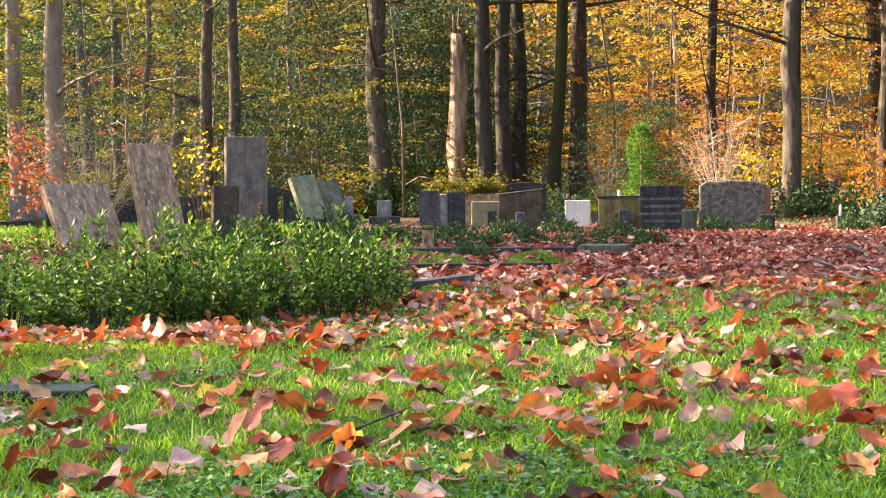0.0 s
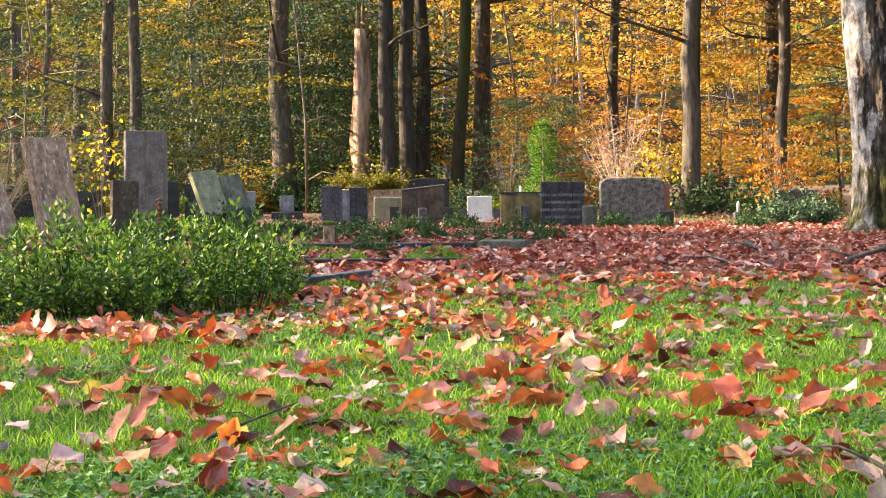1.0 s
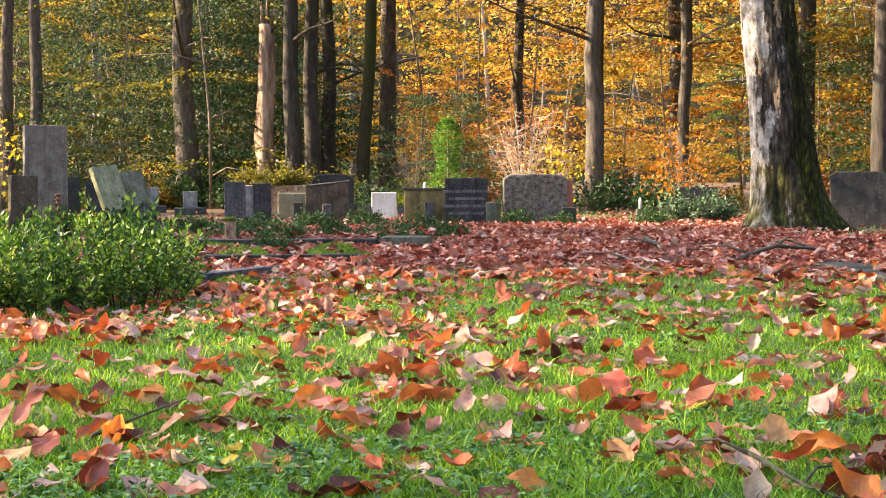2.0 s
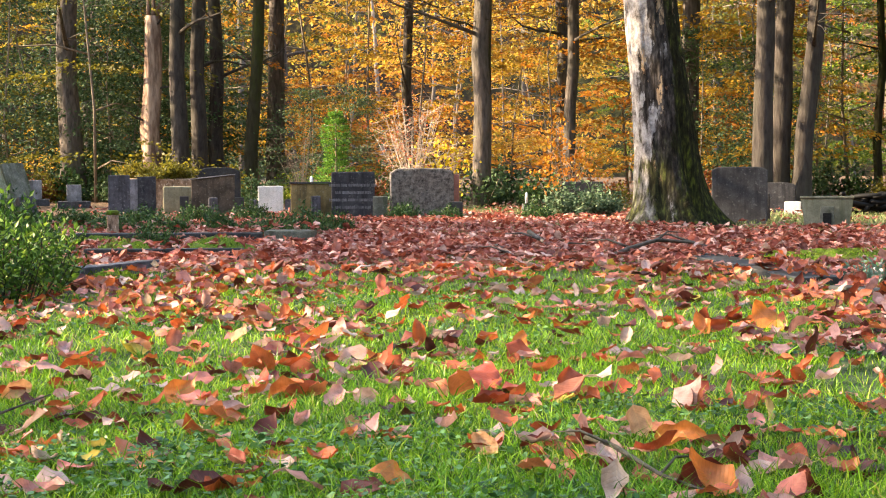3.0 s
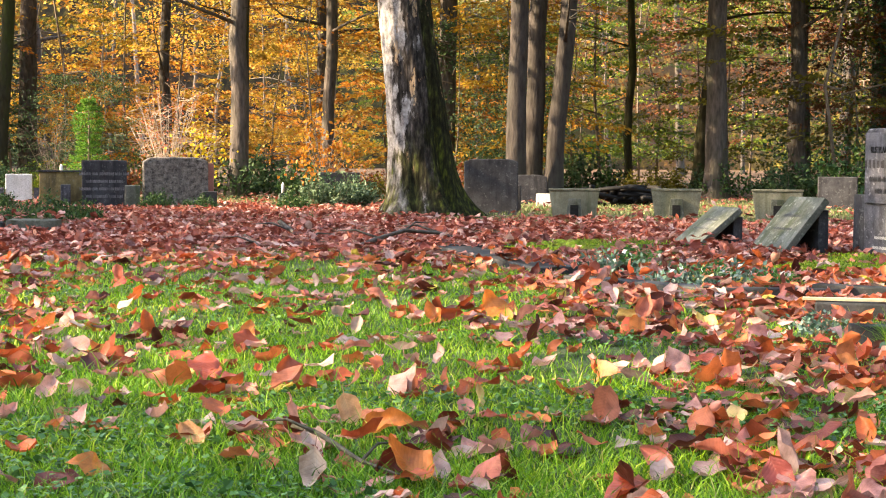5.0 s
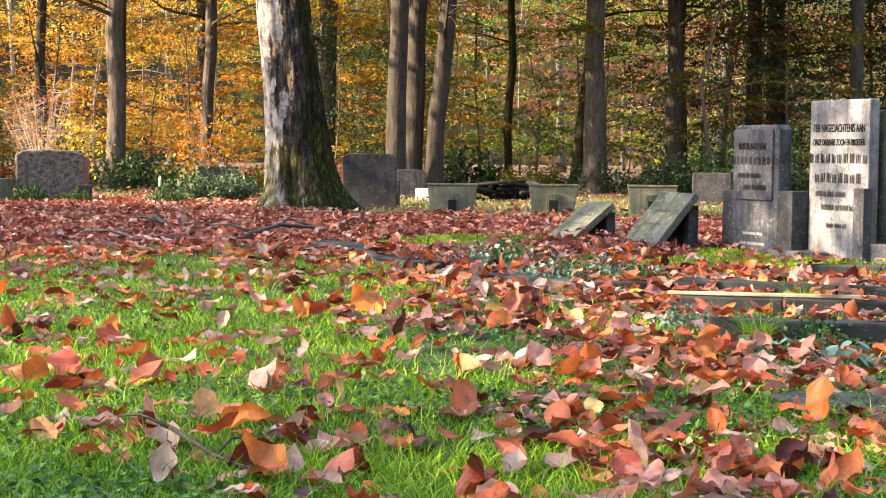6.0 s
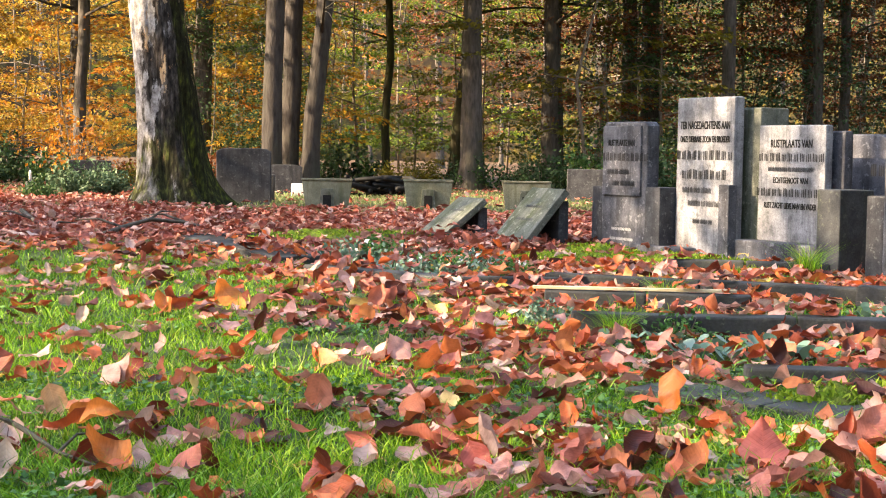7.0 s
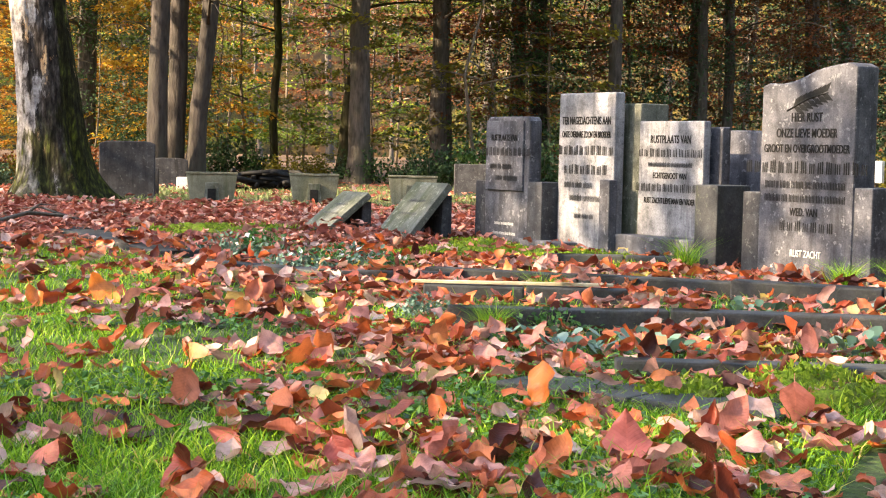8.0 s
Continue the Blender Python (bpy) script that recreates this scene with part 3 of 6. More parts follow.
def crown_mesh(material, seed, low, high, radius, sprays, per, size):
    """A crown of level sprays of leaves, open and uneven."""
    rng = np.random.default_rng(seed)
    g = Geo()
    z = rng.uniform(low, high, sprays)
    shape = np.sin(np.pi * np.clip((z - low) / (high - low) * 0.85 + 0.13, 0, 1)) ** 0.6
    w, rr = rng.uniform(0, 2 * np.pi, sprays), radius * np.sqrt(rng.uniform(0.03, 1, sprays)) * shape
    c = np.stack([np.cos(w) * rr, np.sin(w) * rr, z - 0.1 * rr], 1)
    c = np.repeat(c, per, 0)
    n = len(c)
    pos = c + rng.normal(size=(n, 3)) * (size * 3.4, size * 3.4, size * 0.5)
    out = unit(np.stack([np.cos(np.repeat(w, per)), np.sin(np.repeat(w, per)), np.full(n, -0.25)], 1) + rng.normal(size=(n, 3)) * 0.55)
    g.quads(leaf_quads(pos, out, size, size * 0.62, rng, 0.7))
    return g.mesh("crown", material)


def layered_crown(material, seed, low, high, radius, sprays, per, size):
    """An understorey crown: flat drooping fans of small leaves in loose tiers, with gaps between them."""
    rng = np.random.default_rng(seed)
    tiers = rng.uniform(low, high, max(6, sprays // 7))
    z = rng.choice(tiers, sprays) + rng.normal(size=sprays) * 0.09
    shape = np.sin(np.pi * np.clip((z - low) / (high - low) * 0.8 + 0.15, 0, 1)) ** 0.5
    w, rr = rng.uniform(0, 2 * np.pi, sprays), radius * rng.uniform(0.1, 1, sprays) ** 0.6 * shape
    reach, breadth, droop = rng.uniform(0.35, 0.95, sprays), rng.uniform(0.14, 0.34, sprays), rng.uniform(0.02, 0.4, sprays)
    k = np.repeat(np.arange(sprays), per)
    n = len(k)
    u, v = rng.uniform(0, 1, n), rng.normal(size=n)
    along, across = (u - 0.5) * reach[k], v * breadth[k] * (1 - 0.75 * u)
    ax, ay = np.cos(w[k]), np.sin(w[k])
    pos = np.stack([ax * (rr[k] + along) - ay * across, ay * (rr[k] + along) + ax * across, z[k] - droop[k] * along - 0.1 * np.abs(across) + rng.normal(size=n) * 0.025], 1)
    side = np.sign(v) * rng.uniform(0.4, 1.3, n)
    out = unit(np.stack([ax - ay * side, ay + ax * side, -droop[k] - 0.15], 1) + rng.normal(size=(n, 3)) * 0.3)
    g = Geo()
    g.quads(leaf_quads(pos, out, size, size * 0.62, rng, 0.6))
    return g.mesh("crown", material)


HIGH = [crown_mesh(M_OLIVE, 11, 5.0, 13.0, 3.0, 70, 14, 0.24), crown_mesh(M_GOLD, 12, 5.0, 13.0, 3.0, 70, 14, 0.24), crown_mesh(M_ORANGE, 13, 5.0, 13.0, 3.0, 70, 14, 0.24),
        crown_mesh(M_BROWN, 17, 5.0, 13.0, 3.0, 70, 14, 0.24)]
DENSE = crown_mesh(M_OLIVE, 14, 4.6, 13.0, 3.4, 170, 18, 0.26)
SCREEN = crown_mesh(M_OLIVE, 16, 3.4, 13.0, 3.6, 110, 12, 0.44)
THICK = crown_mesh(M_OLIVE, 15, 4.2, 13.0, 3.4, 270, 18, 0.27)
LOW = {k: [layered_crown(m, 20 + 3 * i + s, 0.5, 5.6, 2.2, 84, 44, 0.088) for s in range(3)]
       for i, (k, m) in enumerate((("gold", M_GOLD), ("orange", M_ORANGE), ("olive", M_OLIVE), ("green", M_GREEN), ("brown", M_BROWN)))}
LOW["holly"] = [crown_mesh(M_HOLLY, 50 + s, 0.1, 4.6, 1.8, 210, 30, 0.085) for s in range(3)]

# x, y, thickness, lean, bark
FOREST = [
    (-6.4, 26.3, 0.34, (0.0, 0), "pale"), (-8.5, 31.8, 0.34, (-0.02, 0), "pale"), (-4.76, 31.9, 0.27, (0.015, 0), "plain"), (-4.1, 31.4, 0.25, (0.0, 0), "plain"),
    (-1.14, 29.3, 0.40, (-0.012, 0), "plain"), (0.75, 27.8, 0.30, (0.0, 0), "dark"), (1.08, 28.1, 0.28, (0.015, 0), "dark"),
    (1.49, 30.0, 0.28, (0.0, 0), "dark"), (2.0, 28.6, 0.24, (0.06, 0), "moss"), (2.76, 31.9, 0.37, (0.01, 0), "plain"), (5.03, 22.9, 0.27, (0.03, 0), "plain"),
    (5.25, 23.6, 0.18, (0.02, 0), "moss"), (-9.2, 44.9, 0.28, (0, 0), "plain"), (5.4, 31.6, 0.22, (0.01, 0), "plain"), (8.69, 31.8, 0.32, (0.01, 0), "plain"),
    (-3.7, 38.0, 0.13, (0.02, 0), "pale"), (6.85, 24.6, 0.20, (0.02, 0), "plain"), (8.75, 24.3, 0.31, (0.02, 0), "plain"), (8.30, 20.1, 0.27, (0.02, 0), "dark"),
    (8.66, 20.4, 0.27, (0.05, 0), "dark"), (8.90, 20.2, 0.25, (0.085, 0), "dark"), (12.3, 21.7, 0.33, (0.0, 0), "plain"), (13.83, 25.13, 0.24, (0.10, 0), "moss"),
    (15.0, 23.7, 0.30, (-0.02, 0), "plain"), (18.3, 26.1, 0.34, (-0.01, 0), "plain"), (18.9, 26.2, 0.42, (-0.02, 0), "plain"), (20.6, 22.4, 0.21, (-0.03, 0), "plain"),
    (23.2, 22.9, 0.34, (-0.03, 0), "plain"), (12.8, 25.8, 0.15, (0.0, 0), "moss"), (17.4, 21.8, 0.25, (-0.01, 0), "plain"), (19.8, 22.2, 0.2, (-0.03, 0), "plain"),
    (24.4, 23.2, 0.22, (-0.02, 0), "plain"), (16.1, 25.3, 0.26, (-0.01, 0), "plain"), (22.0, 25.0, 0.26, (-0.02, 0), "plain"), (25.5, 20.5, 0.28, (-0.03, 0), "plain"),
]
BARKS = {"dark": (M_DARK_BARK, "tall beech with bark coloured dark as in shade behind the graves"), "plain": (M_BARK, "tall beech with grey-brown bark at the wood's edge"), "pale": (M_PALE_BARK, "tall tree with pale sunlit bark among the undergrowth"),
         "moss": (M_MOSSY_BARK, "slender tree with green mossy bark at the wood's edge")}
for i, (x, y, dm, lean, kind) in enumerate(FOREST):
    tree("forest_tree", x, y, dm, 12.5, lean, BARKS[kind][0], BARKS[kind][1], DENSE if x > 4 else HIGH[i % 3], i + 1, 7, 2.0)

# a broken snag, bare of bark, that catches the sun
t = thing("broken_snag", pose(0.28, 28.6, 0), "pale broken tree trunk bare of bark in the sun", "tree")
g = Geo()
g.tube([(0, 0, -0.05), (0.01, 0, 0.5), (0.0, 0, 1.3), (0.03, 0, 2.1), (0.05, 0, 2.8), (0.05, 0, 3.3)], [0.24, 0.18, 0.165, 0.155, 0.15, 0.13], 14, 0.35)
for dx, ln in ((-0.07, 0.35), (0.02, 0.6), (0.09, 0.25)):
    g.tube([(0.05 + dx, 0, 3.2), (0.05 + dx * 1.1, 0, 3.3 + ln * 0.5), (0.05 + dx * 1.3, 0, 3.3 + ln)], [0.05, 0.03, 0.004], 6)
part("trunk", g, M_SNAG, t)
for z0, dx, dz in ((1.4, -0.5, 0.25), (2.0, 0.55, 0.1), (2.5, -0.4, 0.4), (3.0, 0.35, 0.5)):
    g = Geo()
    g.tube([(0, 0, z0), (dx * 0.5, -0.1, z0 + dz * 0.4), (dx, -0.15, z0 + dz)], [0.03, 0.02, 0.006], 5)
    part("branch_stub", g, M_DARK_BARK, t)

# deeper rows of the wood, at every side that the view looks to
rng = random.Random(5)
for i in range(40):
    az, d = radians(-24 + 80 * (i + rng.random()) / 40), rng.uniform(36, 74)
    tree("forest_tree", d * math.sin(az), d * math.cos(az), rng.uniform(0.18, 0.42), 13, (rng.uniform(-0.07, 0.07), 0), M_BARK if i % 4 or az > 0.25 else M_PALE_BARK,
         "tall straight tree deep in the wood", HIGH[i % 3 if 0.05 < az < 0.35 else 3 * (i % 2) if az > 0 else 0], 100 + i, 3, 2.6)


def sapling(x, y, kind, seed, size=1.0, height=5.2):
    rng = random.Random(seed)
    label = {"gold": "young beech with golden autumn leaves", "orange": "young beech with orange autumn leaves", "olive": "young tree with olive-yellow leaves",
             "green": "young tree with yellow-green leaves", "brown": "young tree with russet-brown leaves", "holly": "dense dark evergreen holly"}[kind]
    t = thing("young_tree" if kind != "holly" else "holly_tree", pose(x, y, 0, 0, 0, rng.uniform(0, 360)), label, "tree", "undergrowth of the wood")
    t.scale = (size, size, size)
    g = Geo()
    g.tube([(0, 0, -0.05), (rng.uniform(-0.2, 0.2), 0.1, height * 0.3), (rng.uniform(-0.4, 0.4), 0.06, height * 0.6), (rng.uniform(-0.5, 0.5), 0, height)], [0.03, 0.024, 0.016, 0.006], 6)
    part("trunk", g, M_TWIG, t)
    for k in range(6):
        z0, w, ln = rng.uniform(0.5, height * 0.9), rng.uniform(0, 6.28), rng.uniform(0.8, 1.7)
        b = Geo()
        b.tube([(0, 0, z0), (math.cos(w) * ln * 0.5, math.sin(w) * ln * 0.5, z0 + 0.15), (math.cos(w) * ln, math.sin(w) * ln, z0 + 0.1)], [0.018, 0.012, 0.004], 4)
        part("branch", b, M_TWIG, t)
    under(new("crown", LOW[kind][seed % 3]), t)
    return t


def wood_colour(az, r):
    """What grows where along the wood's edge."""
    if az < -9:
        table = ("olive", "olive", "holly", "brown", "green", "gold")
    elif az < -1.5:
        table = ("olive", "green", "gold", "olive", "holly")
    elif az < 2.5:
        table = ("holly", "olive", "green", "holly", "olive")
    elif az < 6:
        table = ("gold", "olive", "orange", "holly")
    elif az < 17:
        table = ("orange", "gold", "orange", "gold", "orange")
    elif az < 24:
        table = ("gold", "olive", "gold", "orange", "olive", "green")
    elif az < 30:
        table = ("olive", "gold", "green", "olive", "brown", "green")
    elif az < 36:
        table = ("holly", "green", "brown", "olive", "brown")
    else:
        table = ("brown", "holly", "brown", "brown", "holly", "brown")
    return table[int(r * len(table)) % len(table)]


rng = random.Random(9)
for row, (d0, d1, count) in enumerate(((25.5, 29, 21), (31, 36, 24), (38, 46, 27), (52, 64, 26))):
    for i in range(count):
        a = -21 + 74 * (i + rng.uniform(0.15, 0.85)) / count
        d = rng.uniform(d0, d1)
        if 24 < a < 48 and row == 0:
            d -= 0.5
        for tx, ty, *_ in FOREST[i % 2:] if i % 5 else ():
            far_off = math.hypot(tx, ty)
            if abs(math.degrees(math.atan2(tx, ty)) - a) < 2.3 and d < far_off + 0.5 < d + 10:
                d = far_off + 1.5
        sapling(d * math.sin(radians(a)), d * math.cos(radians(a)), wood_colour(a, rng.random()), row * 50 + i, rng.uniform(0.75, 1.15) * (1.0, 1.1, 1.25, 1.6)[row])


# russet undergrowth thick behind the row of tall stones
for i in range(13):
    a, d = radians(33 + 17 * (i + rng.random()) / 13), rng.uniform(27.5, 33)
    sapling(d * math.sin(a), d * math.cos(a), "brown" if i % 3 else "holly", 330 + i, rng.uniform(0.8, 1.05))
for i, (x, y, k) in enumerate(((-0.1, 30.5, 0.9), (-2.3, 31.0, 0.95), (2.9, 26.3, 0.42), (-0.7, 33.5, 1.1), (3.4, 25.4, 0.42), (1.0, 34.5, 1.0), (0.25, 30.4, 0.8), (1.2, 31.2, 0.8), (-0.45, 30.0, 0.75), (-3.4, 33.0, 0.9), (8.6, 23.5, 0.6), (9.6, 23.0, 0.55))):
    sapling(x, y, "holly", 300 + i, k)

# tall trees out of view along the graveyard's sunny side, whose crowns shade the lawn
for i, (x, y) in enumerate(((-15.0, 6.1), (-15.0, 16.2), (-15.5, -2.6), (-21.0, 7.1), (-21.0, 17.6), (-21.5, -1.6), (-17.0, -9.0), (-13.0, -12.0))):
    t = tree("graveyard_tree", x, y, 0.42, 13, (0.01, 0), M_BARK, "tall full-crowned unseen tree shading the graveyard", DENSE if i in (0, 2, 3, 4) else THICK, 400 + i, 6, 3.0)
    t.scale = (1.25, 1.25, 1.25)
# lower unseen ones, added to keep the old leaning stones in shade
for i, (x, y) in enumerate(((-9.6, 17.6), (-10.2, 21.0), (-12.4, 27.5))):
    t = tree("graveyard_tree", x, y, 0.3, 13, (0.0, 0), M_BARK, "low full-crowned unseen tree shading the old graves", THICK, 460 + i, 5, 3.0)
    t.scale = (0.55, 0.55, 0.55)
# one added out of view, nearer, to dapple the row of tall stones
t = tree("graveyard_tree", -5.6, 9.3, 0.34, 10, (0.0, 0), M_BARK, "slim full-crowned unseen tree dappling the gravestones", DENSE, 420, 5, 4.2)
t.scale = (0.9, 0.9, 0.9)
# unseen trees added behind and beside the path to block low sky light
for i in range(26):
    a, d = radians(62 + (208 - 62) * i / 25), rng.uniform(17, 25)
    t = tree("graveyard_tree", d * math.sin(a), d * math.cos(a), 0.4, 13, (0, 0), M_BARK, "tall full-crowned unseen tree shading the graveyard", SCREEN, 430 + i, 5, 2.5)
    t.scale = (1.35, 1.35, 1.35)


# ---- the old birch ----
def birch(x, y):
    t = thing("birch_tree", pose(x, y, 0), "old leaning birch with peeling silver bark and mossy foot", "tree")
    g, sides = Geo(), 110
    rings, verts = 120, []
    for i in range(rings):
        z = -0.08 + 7.2 * (i / (rings - 1)) ** 1.7
        cx, cy = -0.10 * z + 0.035 * math.exp(-z), 0.02 * z
        for k in range(sides):
            w = 2 * math.pi * k / sides
            r = 0.30 * (1 - 0.085 * z) + 0.17 * math.exp(-z / 0.22) + 0.03 * math.exp(-z / 1.2)
            lobe = 0.5 + 0.5 * math.cos(5 * w + 0.6)
            r += 0.14 * math.exp(-z / 0.16) * lobe ** 2
            seam = math.exp(-((w - 5.05) / 0.16) ** 2) + 0.6 * math.exp(-((w - 4.1) / 0.12) ** 2)
            r *= 1 - 0.24 * seam * math.exp(-z / 1.8)
            r *= 1 + 0.06 * noise.noise(Vector((math.cos(w) * 3, math.sin(w) * 3, z * 1.2))) + 0.03 * noise.noise(Vector((math.cos(w) * 9, math.sin(w) * 9, z * 3)))
            r += 0.013 * abs(noise.noise(Vector((math.cos(w) * 6, math.sin(w) * 6, z * 1.1 + 7)))) + 0.010 * noise.noise(Vector((math.cos(w) * 17, math.sin(w) * 17, z * 4.5)))
            verts.append((cx + r * math.cos(w), cy + r * math.sin(w), z))
    g.add(verts, [(i * sides + k, i * sides + (k + 1) % sides, (i + 1) * sides + (k + 1) % sides, (i + 1) * sides + k) for i in range(rings - 1) for k in range(sides)])
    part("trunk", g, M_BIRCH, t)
    rng = random.Random(77)
    for k in range(6):
        z0, w, ln = rng.uniform(3.4, 6.8), rng.uniform(0, 6.28), rng.uniform(1.5, 2.6)
        b = Geo()
        b.tube([(-0.10 * z0 + math.cos(w) * ln * s, math.sin(w) * ln * s, z0 + ln * s * 0.8) for s in (0, 0.3, 0.6, 1)], [0.09, 0.06, 0.04, 0.012], 6)
        part("limb", b, M_BARK, t)
    c = under(new("crown", HIGH[1]), t)
    c.matrix_basis = pose(-0.8, 0, 0)
    return t


birch(5.22, 14.75)


# ---- gravestones ----
def headstone(m, label, w, h, d, material, profile=None, bevel=0.01, rough=0.0, base=None, base_material=None, category="gravestone", group=""):
    """A standing slab; base: width, depth and height of a plinth under it."""
    t = thing("gravestone", m, label, category, group)
    z0 = 0.0
    if base:
        bw, bd, bh = base
        o = part("plinth", block(bw, bd, bh + 0.06, 0.008), base_material or material, t)
        local(o, 0, 0, -0.06)
        z0 = bh
    o = part("slab", slab(profile or plain_profile(w, h - z0 + (0 if base else 0.05)), d, bevel, rough), material, t)
    local(o, 0, 0, z0 if base else -0.05)
    return t


def post(parent, x, y, w, d, h, material, name="post"):
    return local(part(name, block(w, d, h + 0.05, 0.006, taper=0.03), material, parent), x, y, -0.05)


ROW = "row of standing gravestones with lettering"
# the tallest, nearest stone, with a wavy top and a laurel branch
def wavy_profile(w, h):
    top = []
    for k in range(15):
        u = k / 14
        z = h - 0.075 + 0.075 * (3 * u * u - 2 * u ** 3) - 0.022 * math.sin(math.pi * min(u * 1.7, 1)) * (u < 0.6)
        if u < 0.04 or u > 0.97:
            z -= 0.02
        top.append((-w / 2 + u * w, z))
    return [(-w / 2, 0), (w / 2, 0)] + top[::-1]


s4 = thing("gravestone", pose(5.72, 5.21, 0, 0, 0, -90), "tall grey gravestone with wavy top and carved laurel branch", "gravestone", ROW)
local(part("slab", slab(wavy_profile(0.60, 1.03), 0.14, 0.012), M_GREY, s4), 0.0, 0, -0.02)
local(part("foot", block(0.30, 0.24, 0.49, 0.008), M_GREY, s4), 0.255, 0.062, -0.04)
local(part("foot", block(0.12, 0.12, 0.45, 0.008), M_DARKGREY, s4), -0.385, 0.02, -0.04)
F = -0.0722
lettering("HIER RUST", 0.046, 0.0, 0.745, F, M_INK, s4, "black carved lettering", 0.9)
lettering("ONZE LIEVE MOEDER", 0.046, 0.0, 0.672, F, M_INK, s4, "black carved lettering", 0.86)
lettering("GROOT EN OVERGROOTMOEDER", 0.042, 0.0, 0.602, F, M_INK, s4, "black carved lettering", 0.82)
bar_row(s4, 0.0, 0.505, F, [0.03] * 6 + [0.02] + [0.03] * 8, 0.058, M_INK)
bar_row(s4, 0.0, 0.435, F, [0.05, 0.012, 0.05, 0.06, 0.035, 0.15], 0.036, M_INK)
bar_row(s4, 0.0, 0.372, F, [0.08, 0.03, 0.05, 0.07, 0.03, 0.10], 0.036, M_INK)
lettering("WED. VAN", 0.042, 0.0, 0.308, F, M_INK, s4, "black carved lettering", 0.86)
bar_row(s4, 0.02, 0.236, F, [0.028, 0.03, 0.03, 0.03, 0.03, 0.03, 0.03], 0.048, M_INK)
lettering("RUST ZACHT", 0.036, 0.02, 0.118, F, M_CHALK, s4, "pale carved lettering", 0.9)
g = Geo()
g.tube([(-0.13, 0, 0.795), (0.0, 0, 0.848), (0.13, 0, 0.875)], [0.004, 0.003, 0.002], 5)
for k in range(7):
    for sgn in (1, -1):
        u = k / 6
        c = np.array([-0.09 + 0.18 * u, 0, 0.815 + 0.055 * u])
        dr = np.array([0.9, 0, 0.22 + sgn * 0.62])
        dr /= np.linalg.norm(dr)
        nn = np.array([-dr[2], 0, dr[0]])
        g.quads([[c, c + dr * 0.035 + nn * 0.014, c + dr * 0.08, c + dr * 0.035 - nn * 0.014]])
local(part("laurel_branch", g, M_INK, s4, "dark carved laurel branch"), 0.0, F, 0.0)

s3 = thing("gravestone", pose(6.02, 6.54, 0, 0, 0, -90), "pale lichened gravestone set in a framed grey surround", "gravestone", ROW)
local(part("plinth", block(0.70, 0.30, 0.18, 0.01), M_GREY, s3), 0, -0.02, -0.05)
local(part("slab", slab(plain_profile(0.54, 0.63), 0.05, 0.008), M_PALE, s3), 0.0, -0.04, 0.13)
local(part("surround", slab(plain_profile(0.62, 0.60), 0.06, 0.01), M_GREY, s3), 0.0, 0.06, 0.13)
local(part("pillar", block(0.16, 0.20, 0.86, 0.01), M_MOSSY_STONE, s3), -0.36, 0.05, 0.0)
local(part("side_pillar", block(0.17, 0.22, 0.46, 0.008), M_SLATE, s3), 0.56, -0.18, -0.03)
F = -0.0672
lettering("RUSTPLAATS VAN", 0.048, 0, 0.64, F, M_INK, s3, "black carved lettering", 0.86)
bar_row(s3, 0, 0.565, F, [0.028] * 5 + [0.03] * 6, 0.046, M_INK)
bar_row(s3, 0, 0.51, F, [0.12, 0.02, 0.13], 0.026, M_INK)
lettering("ECHTGENOOT VAN", 0.036, 0, 0.447, F, M_INK, s3, "black carved lettering", 0.84)
bar_row(s3, 0, 0.375, F, [0.027] * 6 + [0.03] * 6, 0.046, M_INK)
lettering("RUST ZACHT LIEVE MAN EN VADER", 0.036, 0, 0.31, F, M_INK, s3, "black carved lettering", 0.72)

s2 = thing("gravestone", pose(5.92, 7.17, 0, 0, 0, -90), "tall pale grey gravestone with black lettering and sunlit streaks", "gravestone", ROW)
local(part("slab", slab(plain_profile(0.53, 0.95), 0.07, 0.01), M_PALE, s2), 0, -0.03, -0.03)
local(part("side_post", block(0.09, 0.06, 0.46, 0.006), M_GREY, s2), 0.255, -0.09, -0.03)
local(part("kerb_stone", block(0.5, 0.12, 0.1, 0.01), M_GREY, s2), -0.28, -0.14, -0.04)
F = -0.0672
lettering("TER NAGEDACHTENIS AAN", 0.05, 0, 0.74, F, M_INK, s2, "black carved lettering", 0.72)
lettering("ONZE DIERBARE ZOON EN BROEDER", 0.04, 0, 0.665, F, M_INK, s2, "black carved lettering", 0.66)
bar_row(s2, 0, 0.565, F, [0.028] * 5 + [0.032] * 5, 0.056, M_INK)
bar_row(s2, 0, 0.455, F, [0.03] * 8, 0.056, M_INK)
bar_row(s2, -0.06, 0.375, F, [0.05, 0.02, 0.05, 0.07], 0.034, M_INK)
bar_row(s2, 0.03, 0.30, F, [0.09, 0.03, 0.05, 0.07], 0.034, M_INK)
bar_row(s2, 0, 0.20, F, [0.05, 0.05, 0.03], 0.028, M_INK)

s1 = thing("gravestone", pose(5.83, 7.84, 0, 0, 0, -90), "dark grey gravestone with rounded corner between low posts", "gravestone", ROW)
local(part("slab", slab([(-0.22, 0), (0.25, 0), (0.25, 0.78), (0.22, 0.805), (-0.19, 0.805), (-0.22, 0.77)], 0.09, 0.012), M_GREY, s1), 0, -0.03, -0.02)
local(part("panel", slab(plain_profile(0.40, 0.42), 0.02, 0.004), M_GREY, s1), 0.0, -0.078, 0.34)
post(s1, -0.29, 0.0, 0.13, 0.12, 0.39, M_DARKGREY, "side_post")
